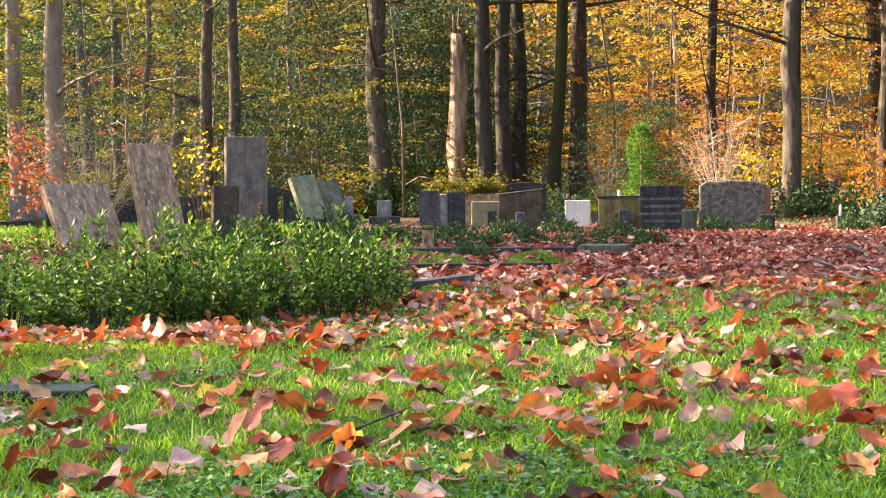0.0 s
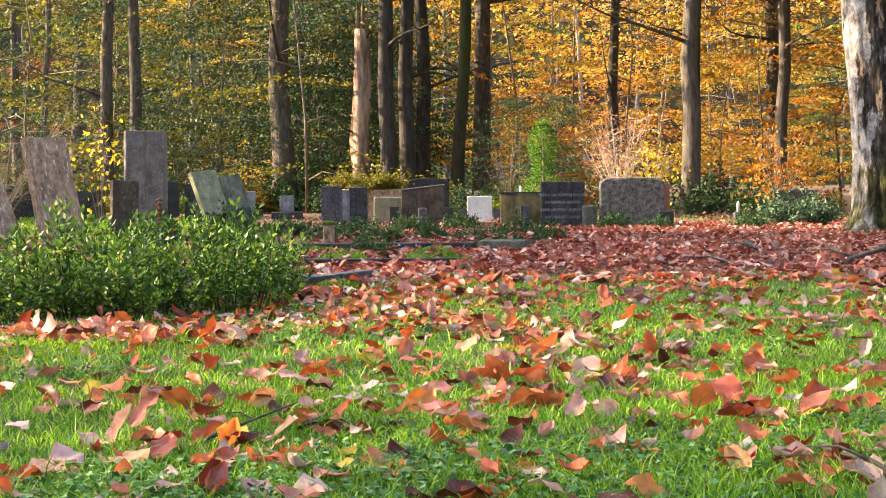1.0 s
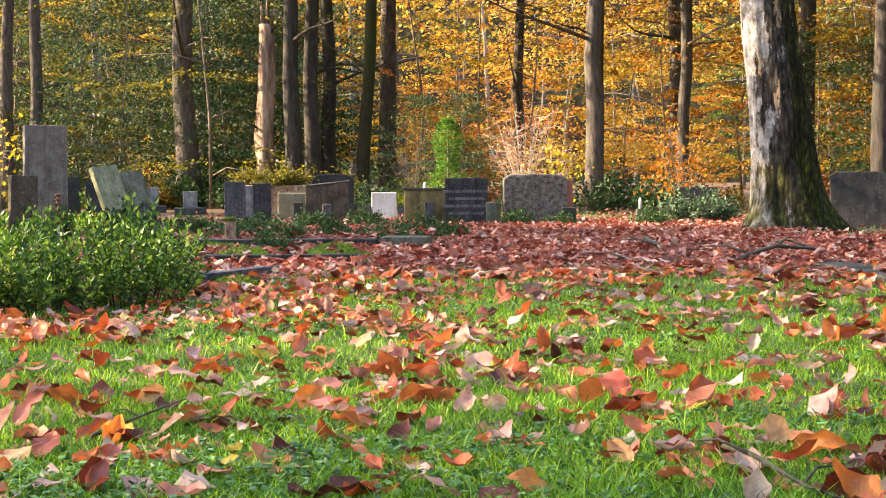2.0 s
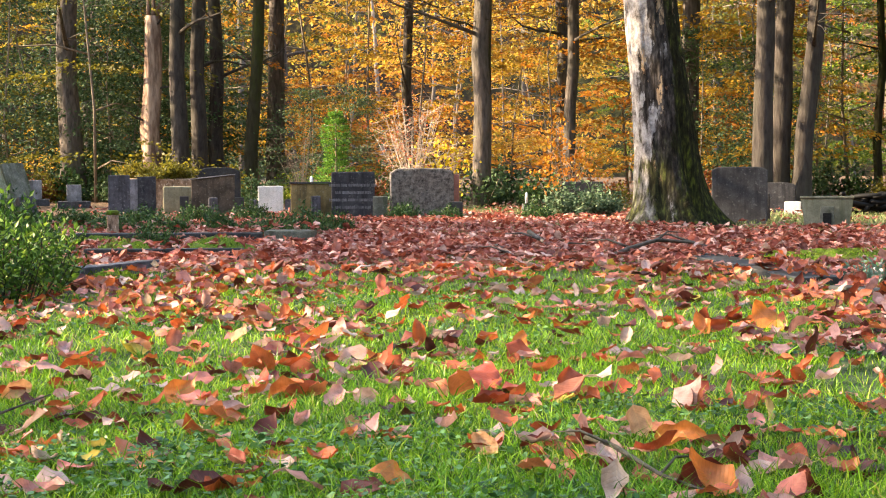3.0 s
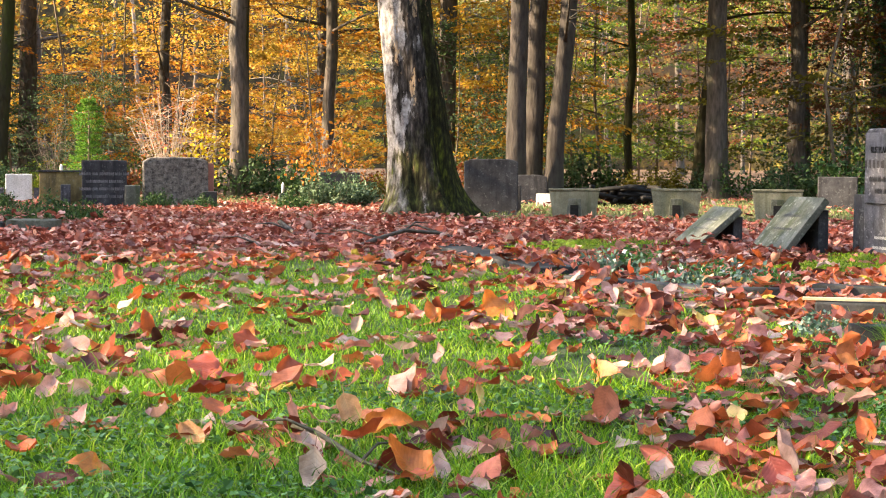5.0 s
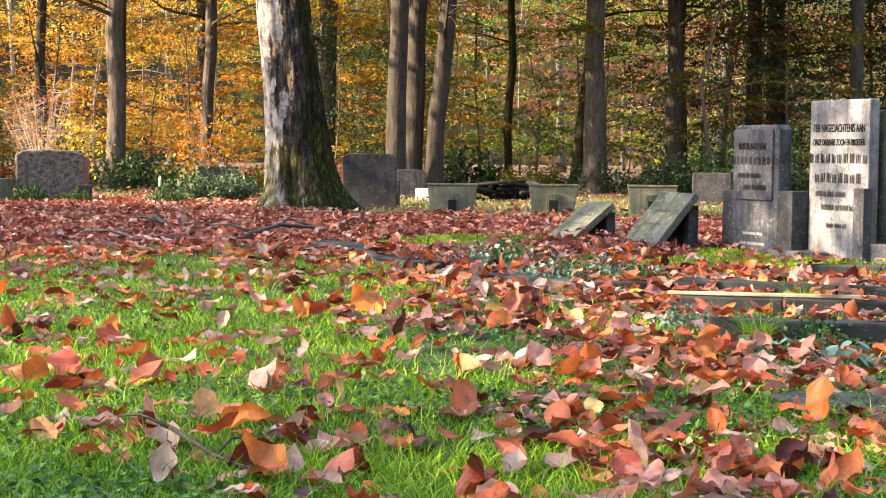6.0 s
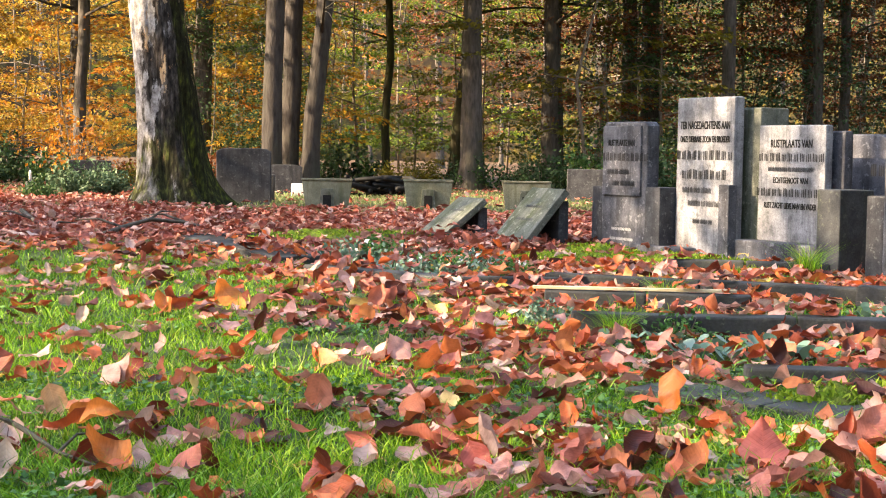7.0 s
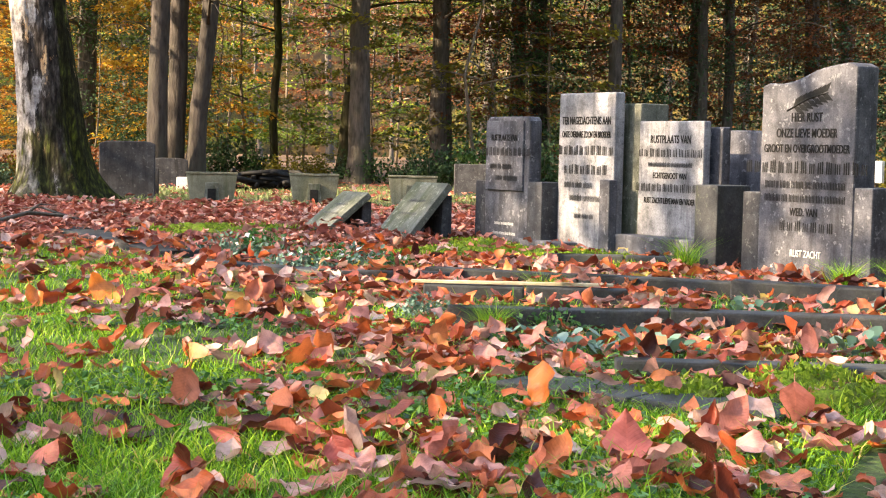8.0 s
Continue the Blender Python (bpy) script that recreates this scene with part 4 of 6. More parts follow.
post(s1, 0.325, -0.02, 0.15, 0.13, 0.40, M_DARKGREY, "side_post")
F = -0.0902
lettering("RUSTPLAATS VAN", 0.042, 0, 0.64, F, M_INK, s1, "black carved lettering", 0.8)
bar_row(s1, 0, 0.55, F, [0.022] * 6 + [0.026] * 7, 0.05, M_INK)
bar_row(s1, -0.03, 0.47, F, [0.06, 0.03, 0.08], 0.032, M_INK)
bar_row(s1, 0.03, 0.40, F, [0.06, 0.03, 0.08], 0.032, M_INK)
bar_row(s1, 0.0, 0.13, -0.0772, [0.05, 0.05, 0.05], 0.018, M_CHALK)
bar_row(s1, 0.0, 0.07, -0.0772, [0.05, 0.08, 0.05], 0.018, M_CHALK)

rnd = headstone(pose(6.42, 6.45, 0, 0, 0, -90), "plain grey gravestone with rounded shoulder behind the row", 0.46, 0.72, 0.1, M_GREY, arch_profile(0.46, 0.77, 0.06, 0.2))
mk = thing("grave_marker", pose(6.35, 5.45, 0, 0, 0, -90), "small white enamel plate on a thin stake", "marker")
local(part("plate", block(0.13, 0.02, 0.11, 0.003), M_WHITE, mk), 0, 0, 0.46)
local(part("stake", block(0.02, 0.02, 0.52, 0.002), M_WOOD, mk), 0, 0.02, -0.03)


def lectern(x, y, w, h, run, label):
    """A slab laid back on a rear support, open beneath."""
    t = thing("lectern_gravestone", pose(x, y, 0, 0, 0, -90), label, "gravestone", "pair of sloping gravestones")
    L = math.hypot(h, run)
    a = math.degrees(math.atan2(h, run))
    local(part("slab", slab(plain_profile(w, L + 0.02), 0.045, 0.006), M_MOSSY_STONE, t), 0, 0, 0.0, -(90 - a), 0, 0)
    local(part("support", slab([(-w * 0.42, -0.04), (w * 0.42, -0.04), (w * 0.42, h * 0.86), (-w * 0.42, h * 0.86)], 0.07, 0.006), M_DARKGREY, t), 0, run * 0.93 + 0.03, 0)
    s = bar_row(t, 0, L * 0.45, -0.0242, [0.05, 0.06, 0.04], 0.02, M_SLATE)
    s.matrix_basis = pose(0, 0, 0, -(90 - a), 0, 0)
    bar = bar_row(t, 0, L * 0.68, -0.0242, [0.08, 0.06], 0.022, M_SLATE)
    bar.matrix_basis = pose(0, 0, 0, -(90 - a), 0, 0)


lectern(5.22, 9.34, 0.36, 0.25, 0.32, "grey-green mossy gravestone sloping back on a support")
lectern(5.28, 8.40, 0.40, 0.34, 0.30, "grey-green mossy gravestone leaning steeply on a support")

LOWS = "cream concrete gravestones with a niche block"
for x, y in ((6.54, 14.1), (7.55, 13.9), (8.45, 13.5)):
    t = thing("low_gravestone", facing(x, y, 0, 2), "low cream concrete gravestone with a small dark block before it", "gravestone", LOWS)
    part("slab", slab([(-0.20, -0.04), (0.20, -0.04), (0.245, 0.285), (-0.245, 0.285)], 0.09, 0.008), M_CREAM, t)
    local(part("cap", block(0.50, 0.11, 0.02, 0.004), M_CREAM, t), 0, 0, 0.287)
    local(part("niche_block", slab([(-0.08, -0.04), (0.08, -0.04), (0.06, 0.21), (-0.06, 0.21)], 0.07, 0.006), M_MOSSY_STONE, t), 0, -0.085, 0)
    # flat black plate painted as the niche's shaded inside
    local(part("niche", block(0.08, 0.012, 0.12, 0.002), M_INK, t), 0, -0.124, 0.03)

headstone(facing(6.12, 15.28, 0, 0), "broad dark grey gravestone beside the old birch", 0.56, 0.60, 0.12, M_DARKGREY, arch_profile(0.56, 0.64, 0.03, 0.12))
t = headstone(facing(6.6, 15.9, 0, 0), "low dark stone post beside a gravestone", 0.2, 0.31, 0.16, M_BLACK)
headstone(facing(7.95, 18.7, 0, 0), "dark blue-grey gravestone near the wood", 0.46, 0.39, 0.1, M_DARKGREY, arch_profile(0.46, 0.44, 0.03))
headstone(facing(7.95, 18.2, 0, 0), "small white marble grave marker", 0.2, 0.16, 0.08, M_WHITE)
headstone(facing(10.9, 16.2, 0, 4), "dark gravestone standing near the trees", 0.46, 0.40, 0.1, M_DARKGREY)
headstone(facing(5.9, 20.4, 0, 0), "dark gravestone half hidden by shrubs", 0.55, 0.40, 0.1, M_BLACK)

# the row across the leaf-strewn path
headstone(facing(3.30, 18.0, 0, 3), "broad rough-hewn grey gravestone with rounded shoulders", 0.76, 0.60, 0.16, M_ROUGH, arch_profile(0.74, 0.64, 0.05, 0.14), 0.02, 0.012)
t = headstone(facing(3.70, 18.05, 0, 3), "narrow red granite stone beside the rough stone", 0.1, 0.52, 0.14, M_REDSTONE)
headstone(facing(3.60, 17.5, 0, 3), "low dark stone post before the rough stone", 0.16, 0.21, 0.14, M_BLACK)
t = headstone(facing(2.52, 18.15, 0, 0), "dark streaked gravestone with bands of lettering", 0.50, 0.55, 0.12, M_DARKGREY)
for k in range(4):
    bar_row(t, 0, 0.38 - 0.085 * k, -0.0625, [0.10, 0.05, 0.13, 0.06][k % 2:] + [0.05], 0.035, M_PALE, "pale bands of unreadable lettering")
headstone(facing(2.80, 17.9, 0, 0), "small mossy stone post between gravestones", 0.17, 0.27, 0.14, M_MOSSY_STONE)
t = headstone(facing(2.12, 18.5, 0, 2), "low ochre gravestone with a post before it", 0.58, 0.41, 0.10, M_OCHRE)
local(part("cap", block(0.62, 0.13, 0.02, 0.004), M_DARKGREY, t), 0, 0, 0.412)
local(part("niche_post", block(0.11, 0.10, 0.30, 0.006), M_GREY, t), 0.0, -0.12, -0.03)
t = headstone(facing(1.72, 20.1, 0, 0), "bright white marble gravestone between low grey flanks", 0.32, 0.37, 0.09, M_WHITE, base=(0.36, 0.16, 0.03), base_material=M_GREY)
post(t, -0.22, 0, 0.09, 0.1, 0.2, M_GREY, "flank")
post(t, 0.22, 0, 0.09, 0.1, 0.2, M_GREY, "flank")
t = headstone(facing(1.02, 20.7, 0, 0), "dark brown gravestone with a pale sloping top edge", 0.56, 0.5, 0.12, M_OLD_BROWN,
              [(-0.28, 0), (0.28, 0), (0.28, 0.56), (-0.28, 0.50)])
local(part("coping", slab([(-0.29, 0.50), (0.29, 0.56), (0.29, 0.572), (-0.29, 0.512)], 0.15, 0.003), M_PALE, t), 0, 0, -0.048)
post(t, -0.37, -0.05, 0.12, 0.12, 0.24, M_BLACK, "flank")
post(t, 0.34, -0.05, 0.12, 0.12, 0.22, M_BLACK, "flank")
local(part("vase", block(0.12, 0.08, 0.22, 0.02), M_GREY, t), 0.0, -0.12, 0.0)
headstone(facing(1.18, 22.4, 0, 0), "black rounded gravestone behind the others", 0.6, 0.62, 0.1, M_BLACK, arch_profile(0.6, 0.66, 0.06))
t = thing("double_gravestone", facing(-0.04, 19.7, 0, 0), "dark grey double gravestone of upright slabs", "gravestone")
for x, w, h, mt in ((-0.12, 0.26, 0.52, M_GREY), (0.06, 0.11, 0.47, M_PALE), (0.21, 0.23, 0.50, M_DARKGREY)):
    local(part("slab", block(w, 0.12, h + 0.05, 0.008), mt, t), x, 0.02 * (x > 0), -0.05)
t = headstone(facing(0.62, 21.2, 0, 0), "rough whitish weathered memorial stone", 0.46, 0.36, 0.2, M_CREAM, None, 0.02, 0.02)
for x, y, w, h, lab in ((-1.59, 26.4, 0.2, 0.42, "small whitewashed stone marker"), (-0.9, 24.5, 0.22, 0.36, "small pale monument on a dark base")):
    headstone(facing(x, y), lab, w, h, 0.14, M_PALE, base=(w * 2.2, 0.4, 0.11), base_material=M_DARKGREY)
t = thing("boundary_post", pose(-0.13, 14.0, 0), "small brown stone post with a mossy cap", "post")
local(part("shaft", block(0.10, 0.10, 0.24, 0.012), M_LICHEN, t), 0, 0, -0.04)
local(part("moss_cap", block(0.11, 0.11, 0.04, 0.018), M_MOSS, t), 0, 0, 0.195)

# leaning old stones behind the hedge
OLD = "old leaning gravestones behind the hedge"
for x, y, w, h, d, tilt, lean, mt, lab in (
        (-3.48, 15.8, 0.76, 0.74, 0.09, 30, 0, M_LICHEN, "brown lichened gravestone leaning far back"),
        (-2.77, 15.8, 0.49, 1.08, 0.10, 15, -1, M_LICHEN, "tall brown lichened gravestone tilting back"),
        (-2.35, 18.9, 0.50, 1.20, 0.12, 2, 1, M_BROWN_GREY, "tall upright plain grey gravestone"),
        (-1.40, 18.2, 0.34, 0.78, 0.08, 24, -4, M_PALE_MOSS, "narrow pale green mossy gravestone leaning back"),
        (-1.16, 18.6, 0.30, 0.72, 0.08, 24, -3, M_MOSSY_STONE, "dark brown stone leaning beside the mossy one"),
        (-0.95, 16.2, 0.17, 0.34, 0.08, 22, -3, M_BLACK, "small black stone leaning back"),
        (-2.43, 17.6, 0.30, 0.62, 0.12, 0, 2, M_OLD_BROWN, "squat dark stone block before the tall gravestone")):
    m = facing(x, y, 0, 36 if tilt > 5 else 14)
    t = headstone(m @ pose(0, 0, 0, -tilt, lean, 0), lab, w, h, d, mt, None, 0.012, 0.012, group=OLD)
    if mt == M_LICHEN and w > 0.4:
        local(part("footing", block(w * 0.7, 0.2, 0.1, 0.01), M_DARKGREY, t), 0.02, 0.02, -0.08)
t = thing("wooden_prop", facing(-2.78, 17.5), "short dark wooden board propping a stone", "board")
local(part("board", block(0.05, 0.12, 0.34, 0.004), M_WOOD, t), -0.06, 0, -0.02, 0, 38, 0)
t = thing("iron_cross", facing(-1.54, 13.4), "rusty ornate iron cross on a white stake", "cross")
local(part("stake", block(0.02, 0.02, 0.24, 0.002), M_WHITE, t), 0, 0, -0.03)
g = Geo()
g.tube([(0, 0, 0.2), (0, 0, 0.46)], [0.014, 0.012], 6)
for z in (0.24, 0.28, 0.32, 0.36, 0.40, 0.44):
    g.tube([(-0.03, 0, z), (0, -0.012, z + 0.012), (0.03, 0, z)], [0.006, 0.011, 0.006], 5)
part("iron_shaft", g, M_RUST, t)
headstone(facing(-5.51, 24.3, 0, 0), "broad black gravestone with rounded corners", 1.13, 0.57, 0.12, M_BLACK, arch_profile(1.13, 0.62, 0.05, 0.08))
headstone(facing(-6.81, 26.0, 0, 0), "low shiny grey horizontal gravestone", 0.62, 0.52, 0.14, M_PALE, base=(0.95, 0.3, 0.1), base_material=M_BLACK)
headstone(facing(-5.3, 26.5, 0, 0), "grey-blue gravestone standing behind", 0.4, 0.52, 0.1, M_DARKGREY)
headstone(facing(-3.95, 24.9, 0, 0), "plain grey gravestone standing behind", 0.42, 0.47, 0.1, M_DARKGREY)
headstone(facing(-2.70, 24.8, 0, 0), "dark gravestone standing in shade", 0.24, 0.60, 0.12, M_BLACK)
headstone(facing(-2.35, 24.6, 0, 0), "blue-grey gravestone standing in shade", 0.26, 0.55, 0.12, M_DARKGREY)
t = thing("grave_lantern", pose(4.89, 19.4, 0), "slim white grave lantern on a dark foot", "lantern")
local(part("foot", block(0.10, 0.10, 0.17, 0.01), M_DARKGREY, t), 0, 0, -0.03)
g = Geo()
g.tube([(0, 0, 0.13), (0, 0, 0.25), (0, 0, 0.28)], [0.018, 0.018, 0.006], 10)
part("candle", g, M_GLASS_WHITE, t)
t = thing("grave_candle", pose(2.12, 18.95, 0), "thin white candle behind the ochre stone", "candle")
g = Geo()
g.tube([(0, 0, 0), (0, 0, 0.48), (0, 0, 0.50)], [0.018, 0.018, 0.006], 8)
part("candle", g, M_GLASS_WHITE, t)


# ---- kerbs, slabs and boards ----
KERBS = []


def kerb(x0, y0, x1, y1, w, h, label, material=None, name="grave_kerb", pieces=2):
    ln, a = math.hypot(x1 - x0, y1 - y0), math.degrees(math.atan2(y1 - y0, x1 - x0))
    t = thing(name, pose(x0, y0, 0, 0, 0, a), label, "kerb", "kerbs round the graves")
    KERBS.append((x0, y0, radians(a), ln, w, h))
    for k in range(pieces):
        p = ln / pieces
        o = part("kerb_stone", block(p - 0.008, w, h + 0.05, 0.008), material or M_SLATE, t)
        local(o, p * (k + 0.5), 0, -0.05, random.uniform(-1.5, 1.5), random.uniform(-0.6, 0.6), 0)
    return t


SL = "long dark slate kerb of a grave among fallen leaves"
kerb(3.55, 9.35, 5.65, 8.95, 0.09, 0.05, SL)
kerb(3.55, 9.2, 3.40, 7.2, 0.22, 0.05, "broad flat dark slate slab at a grave's foot")
kerb(3.28, 6.8, 3.6, 5.95, 0.10, 0.045, SL)
kerb(3.6, 5.9, 4.05, 5.7, 0.09, 0.05, SL)
kerb(3.55, 5.12, 4.2, 4.66, 0.08, 0.06, SL)
kerb(3.98, 5.8, 4.85, 4.72, 0.09, 0.065, SL)
kerb(5.1, 6.5, 5.75, 5.98, 0.09, 0.06, SL)
kerb(4.78, 4.72, 5.5, 3.75, 0.10, 0.075, SL)
kerb(3.1, 4.22, 3.72, 3.84, 0.10, 0.075, SL)
kerb(3.72, 3.84, 4.9, 2.85, 0.10, 0.08, SL)
kerb(2.95, 3.14, 4.2, 2.28, 0.10, 0.045, SL, pieces=3)
kerb(2.62, 3.1, 2.9, 2.4, 0.22, 0.022, "flat grey stone slab half covered by leaves")
kerb(-0.35, 8.45, 0.18, 9.25, 0.12, 0.07, "weathered grey stone kerb end beside the hedge", M_GREY)
kerb(-0.25, 10.5, 0.78, 10.36, 0.10, 0.075, SL)
kerb(-0.4, 12.75, 1.05, 12.45, 0.14, 0.09, SL)
kerb(1.08, 12.42, 1.45, 12.3, 0.2, 0.11, "broad mossy end block of a grave kerb", M_MOSSY_STONE, pieces=1)
kerb(-1.7, 4.62, -1.02, 4.54, 0.16, 0.03, "flat dark stone slab in the grass", M_SLATE)
t = thing("wooden_strip", pose(3.5, 5.12, 0.065, 0, 0, math.degrees(math.atan2(-0.42, 0.66))), "thin pale wooden strip lying on a kerb", "strip")
local(part("strip", block(0.78, 0.025, 0.012, 0.002), M_BOARD, t), 0.39, 0, 0)


# ---- moss, shrubs and small plants ----
def moss(x, y, rx, ry, h, turn, label="bright yellow-green cushion of moss", seed=0):
    g, n, m = Geo(), 28, 8
    v = [(0, 0, h)]
    for i in range(1, m + 1):
        for k in range(n):
            w, u = 2 * math.pi * k / n, i / m
            e = 1 + 0.3 * noise.noise(Vector((math.cos(w) * 1.6 + seed, math.sin(w) * 1.6, seed * 3.3)))
            px, py = rx * u * e * math.cos(w), ry * u * e * math.sin(w)
            v.append((px, py, h * (1 - u ** 2.2) * (0.8 + 0.9 * noise.noise(Vector((px * 18, py * 18, seed)))) - 0.02 * (i == m)))
    f = [(0, 1 + k, 1 + (k + 1) % n) for k in range(n)]
    f += [(1 + (i - 1) * n + k, 1 + i * n + k, 1 + i * n + (k + 1) % n, 1 + (i - 1) * n + (k + 1) % n) for i in range(1, m) for k in range(n)]
    g.add(v, f)
    ob = new("moss_patch", g.mesh("moss_patch", M_MOSS, True))
    ob.matrix_basis = pose(x, y, ground_height(x, y), 0, 0, turn)
    return tagged(ob, label, "moss", "moss patches", "stuff")


MOSSES = [
    (4.5, 9.2, 0.9, 0.10, 0.07, -20), (4.25, 8.85, 0.55, 0.09, 0.08, -40), (3.26, 2.74, 0.2, 0.1, 0.06, -40), (2.86, 2.71, 0.16, 0.08, 0.06, -40), (3.08, 2.44, 0.2, 0.09, 0.06, -40), (5.00, 4.48, 0.25, 0.08, 0.07, -45), 
    (5.5, 7.7, 0.20, 0.5, 0.06, 0), (5.5, 6.7, 0.3, 0.75, 0.06, 0), (5.0, 7.2, 0.45, 0.35, 0.05, 20), (3.45, 4.25, 0.2, 0.08, 0.05, -30), (3.9, 8.9, 0.3, 0.3, 0.05, 0),
    (0.0, 10.95, 0.26, 0.3, 0.10, 0), (0.62, 10.85, 0.28, 0.3, 0.11, 0), (-0.1, 8.75, 0.18, 0.32, 0.05, 20), (-1.3, 5.6, 0.5, 0.28, 0.035, 0), (-0.2, 12.6, 0.3, 0.25, 0.06, 0)]
for i, (x, y, rx, ry, h, a) in enumerate(MOSSES):
    moss(x, y, rx, ry, h, a, seed=i)


fr = np.random.default_rng(44)
g = Geo()
for x, y, rx, ry, h, a in MOSSES:
    n = int(9000 * rx * ry) + 150
    w, u = fr.uniform(0, 6.283, n), np.sqrt(fr.uniform(0, 1, n))
    px, py = rx * u * np.cos(w), ry * u * np.sin(w)
    c, s_ = math.cos(radians(a)), math.sin(radians(a))
    wx, wy = x + px * c - py * s_, y + px * s_ + py * c
    base = np.array([ground_height(p, q) for p, q in zip(wx, wy)]) + h * (1 - u ** 2.2) * fr.uniform(0.5, 1.05, n)
    g.quads(leaf_quads(np.stack([wx, wy, base], 1), unit(fr.normal(size=(n, 3)) * (1, 1, 0.4) + (0, 0, 0.9)), 0.026, 0.010, fr))
tagged(new("moss_tips", g.mesh("moss_tips", M_MOSS_TIP)), "feathery yellow-green tips of the moss cushions", "moss", kind="stuff")


def bush_mesh(material, seed, rx, ry, h, count, size, up=0.5, hollow=0.25, ratio=0.55):
    """Leaves on the outer parts of a lumpy dome of upright shoots."""
    rng = np.random.default_rng(seed)
    shoots = max(20, count // 45)
    w, rr = rng.uniform(0, 2 * np.pi, shoots), np.sqrt(rng.uniform(0, 1, shoots))
    sx, sy = np.cos(w) * rr * rx, np.sin(w) * rr * ry
    sh = h * (1 - 0.55 * rr ** 2.5) * rng.uniform(0.42, 1.32, shoots)
    k = rng.integers(0, shoots, count)
    u = rng.uniform(hollow, 1, count) ** 0.8
    pos = np.stack([sx[k] * (0.55 + 0.45 * u), sy[k] * (0.55 + 0.45 * u), sh[k] * u], 1) + rng.normal(size=(count, 3)) * (size * 1.1, size * 1.1, size * 0.5)
    pos[:, 2] = np.maximum(pos[:, 2], 0.01)
    axes = unit(rng.normal(size=(count, 3)) * (1, 1, 0.6) + (0, 0, up))
    g = Geo()
    g.quads(leaf_quads(pos, axes, size, size * ratio, rng))
    stems = Geo()
    for i in range(0, shoots, 2):
        stems.tube([(sx[i] * 0.45, sy[i] * 0.45, -0.02), (sx[i] * 0.75, sy[i] * 0.75, sh[i] * 0.5), (sx[i], sy[i], sh[i] * 0.95)], [0.005, 0.004, 0.0015], 4)
    return g.mesh("foliage", material), stems.mesh("woody_base", M_TWIG)


def rosette_mesh(material, seed, radius, count, size):
    """Round spoon leaves in small flat rosettes close to the soil."""
    rng = np.random.default_rng(seed)
    g = Geo()
    ring = [(0.0, 0.0), (0.22, 0.35), (0.38, 0.62), (0.30, 0.9), (0.0, 1.0), (-0.30, 0.9), (-0.38, 0.62), (-0.22, 0.35)]
    for i in range(count):
        w, r = rng.uniform(0, 6.283), radius * math.sqrt(rng.uniform(0, 1))
        m = pose(math.cos(w) * r, math.sin(w) * r, rng.uniform(0.005, 0.03), rng.uniform(5, 50), rng.uniform(-20, 20), math.degrees(w) - 90 + rng.normal() * 50) @ Matrix.Scale(size * rng.uniform(0.6, 1.2), 4)
        g.add([tuple(m @ Vector((x, y, 0.35 * x * x + 0.12 * (y - 0.5) ** 2))) for x, y in ring] + [tuple(m @ Vector((0, 0.55, -0.06)))], [(k, (k + 1) % 8, 8) for k in range(8)])
    return g.mesh("foliage", material, True)


def bush(meshes, name, m, label, group, size=(1, 1, 1)):
    t = thing(name, m, label, "shrub", group)
    t.scale = size
    under(new("foliage", meshes[0]), t)
    tagged(under(new("woody_base", meshes[1]), t), kind="stuff")
    return t


def shoot_mesh(material, seed, rx, ry, h, shoots, pairs, size):
    """Arching shoots with pairs of pointed leaves up their length, ending in a tuft."""
    rng = np.random.default_rng(seed)
    leaves, stems = Geo(), Geo()
    centres, axes = [], []
    for i in range(shoots):
        w, r = rng.uniform(0, 6.283), math.sqrt(rng.uniform(0, 1))
        x, y, top = math.cos(w) * r * rx, math.sin(w) * r * ry, h * (1 - 0.5 * r ** 2.5) * rng.uniform(0.42, 1.42)
        lean = rng.normal(size=2) * 0.05
        path = [Vector((x * 0.6, y * 0.6, -0.02)), Vector((x * 0.85, y * 0.85, top * 0.5)), Vector((x + lean[0], y + lean[1], top))]
        stems.tube(path, [0.0035, 0.0026, 0.001], 3)
        for j in range(pairs):
            u = 0.25 + 0.75 * (j + 0.5) / pairs
            p = path[0].lerp(path[1], u * 2) if u < 0.5 else path[1].lerp(path[2], u * 2 - 1)
            b = j * 1.57 + i + rng.normal() * 0.3
            for q in (b, b + math.pi):
                centres.append(p)
                axes.append((math.cos(q), math.sin(q), rng.uniform(0.2, 0.8) + 1.3 * max(0.0, u - 0.8) * 4))
    n = len(centres)
    leaves.quads(leaf_quads(np.array([tuple(c) for c in centres]) + rng.normal(size=(n, 3)) * 0.006, unit(np.array(axes) + rng.normal(size=(n, 3)) * 0.22), size, size * 0.44, rng))
    return leaves.mesh("foliage", material), stems.mesh("woody_base", M_DARK_BARK)


BOX = [shoot_mesh(M_BOX, 31 + s, 0.40, 0.38, 0.385, 70, 14, 0.043) for s in range(4)]
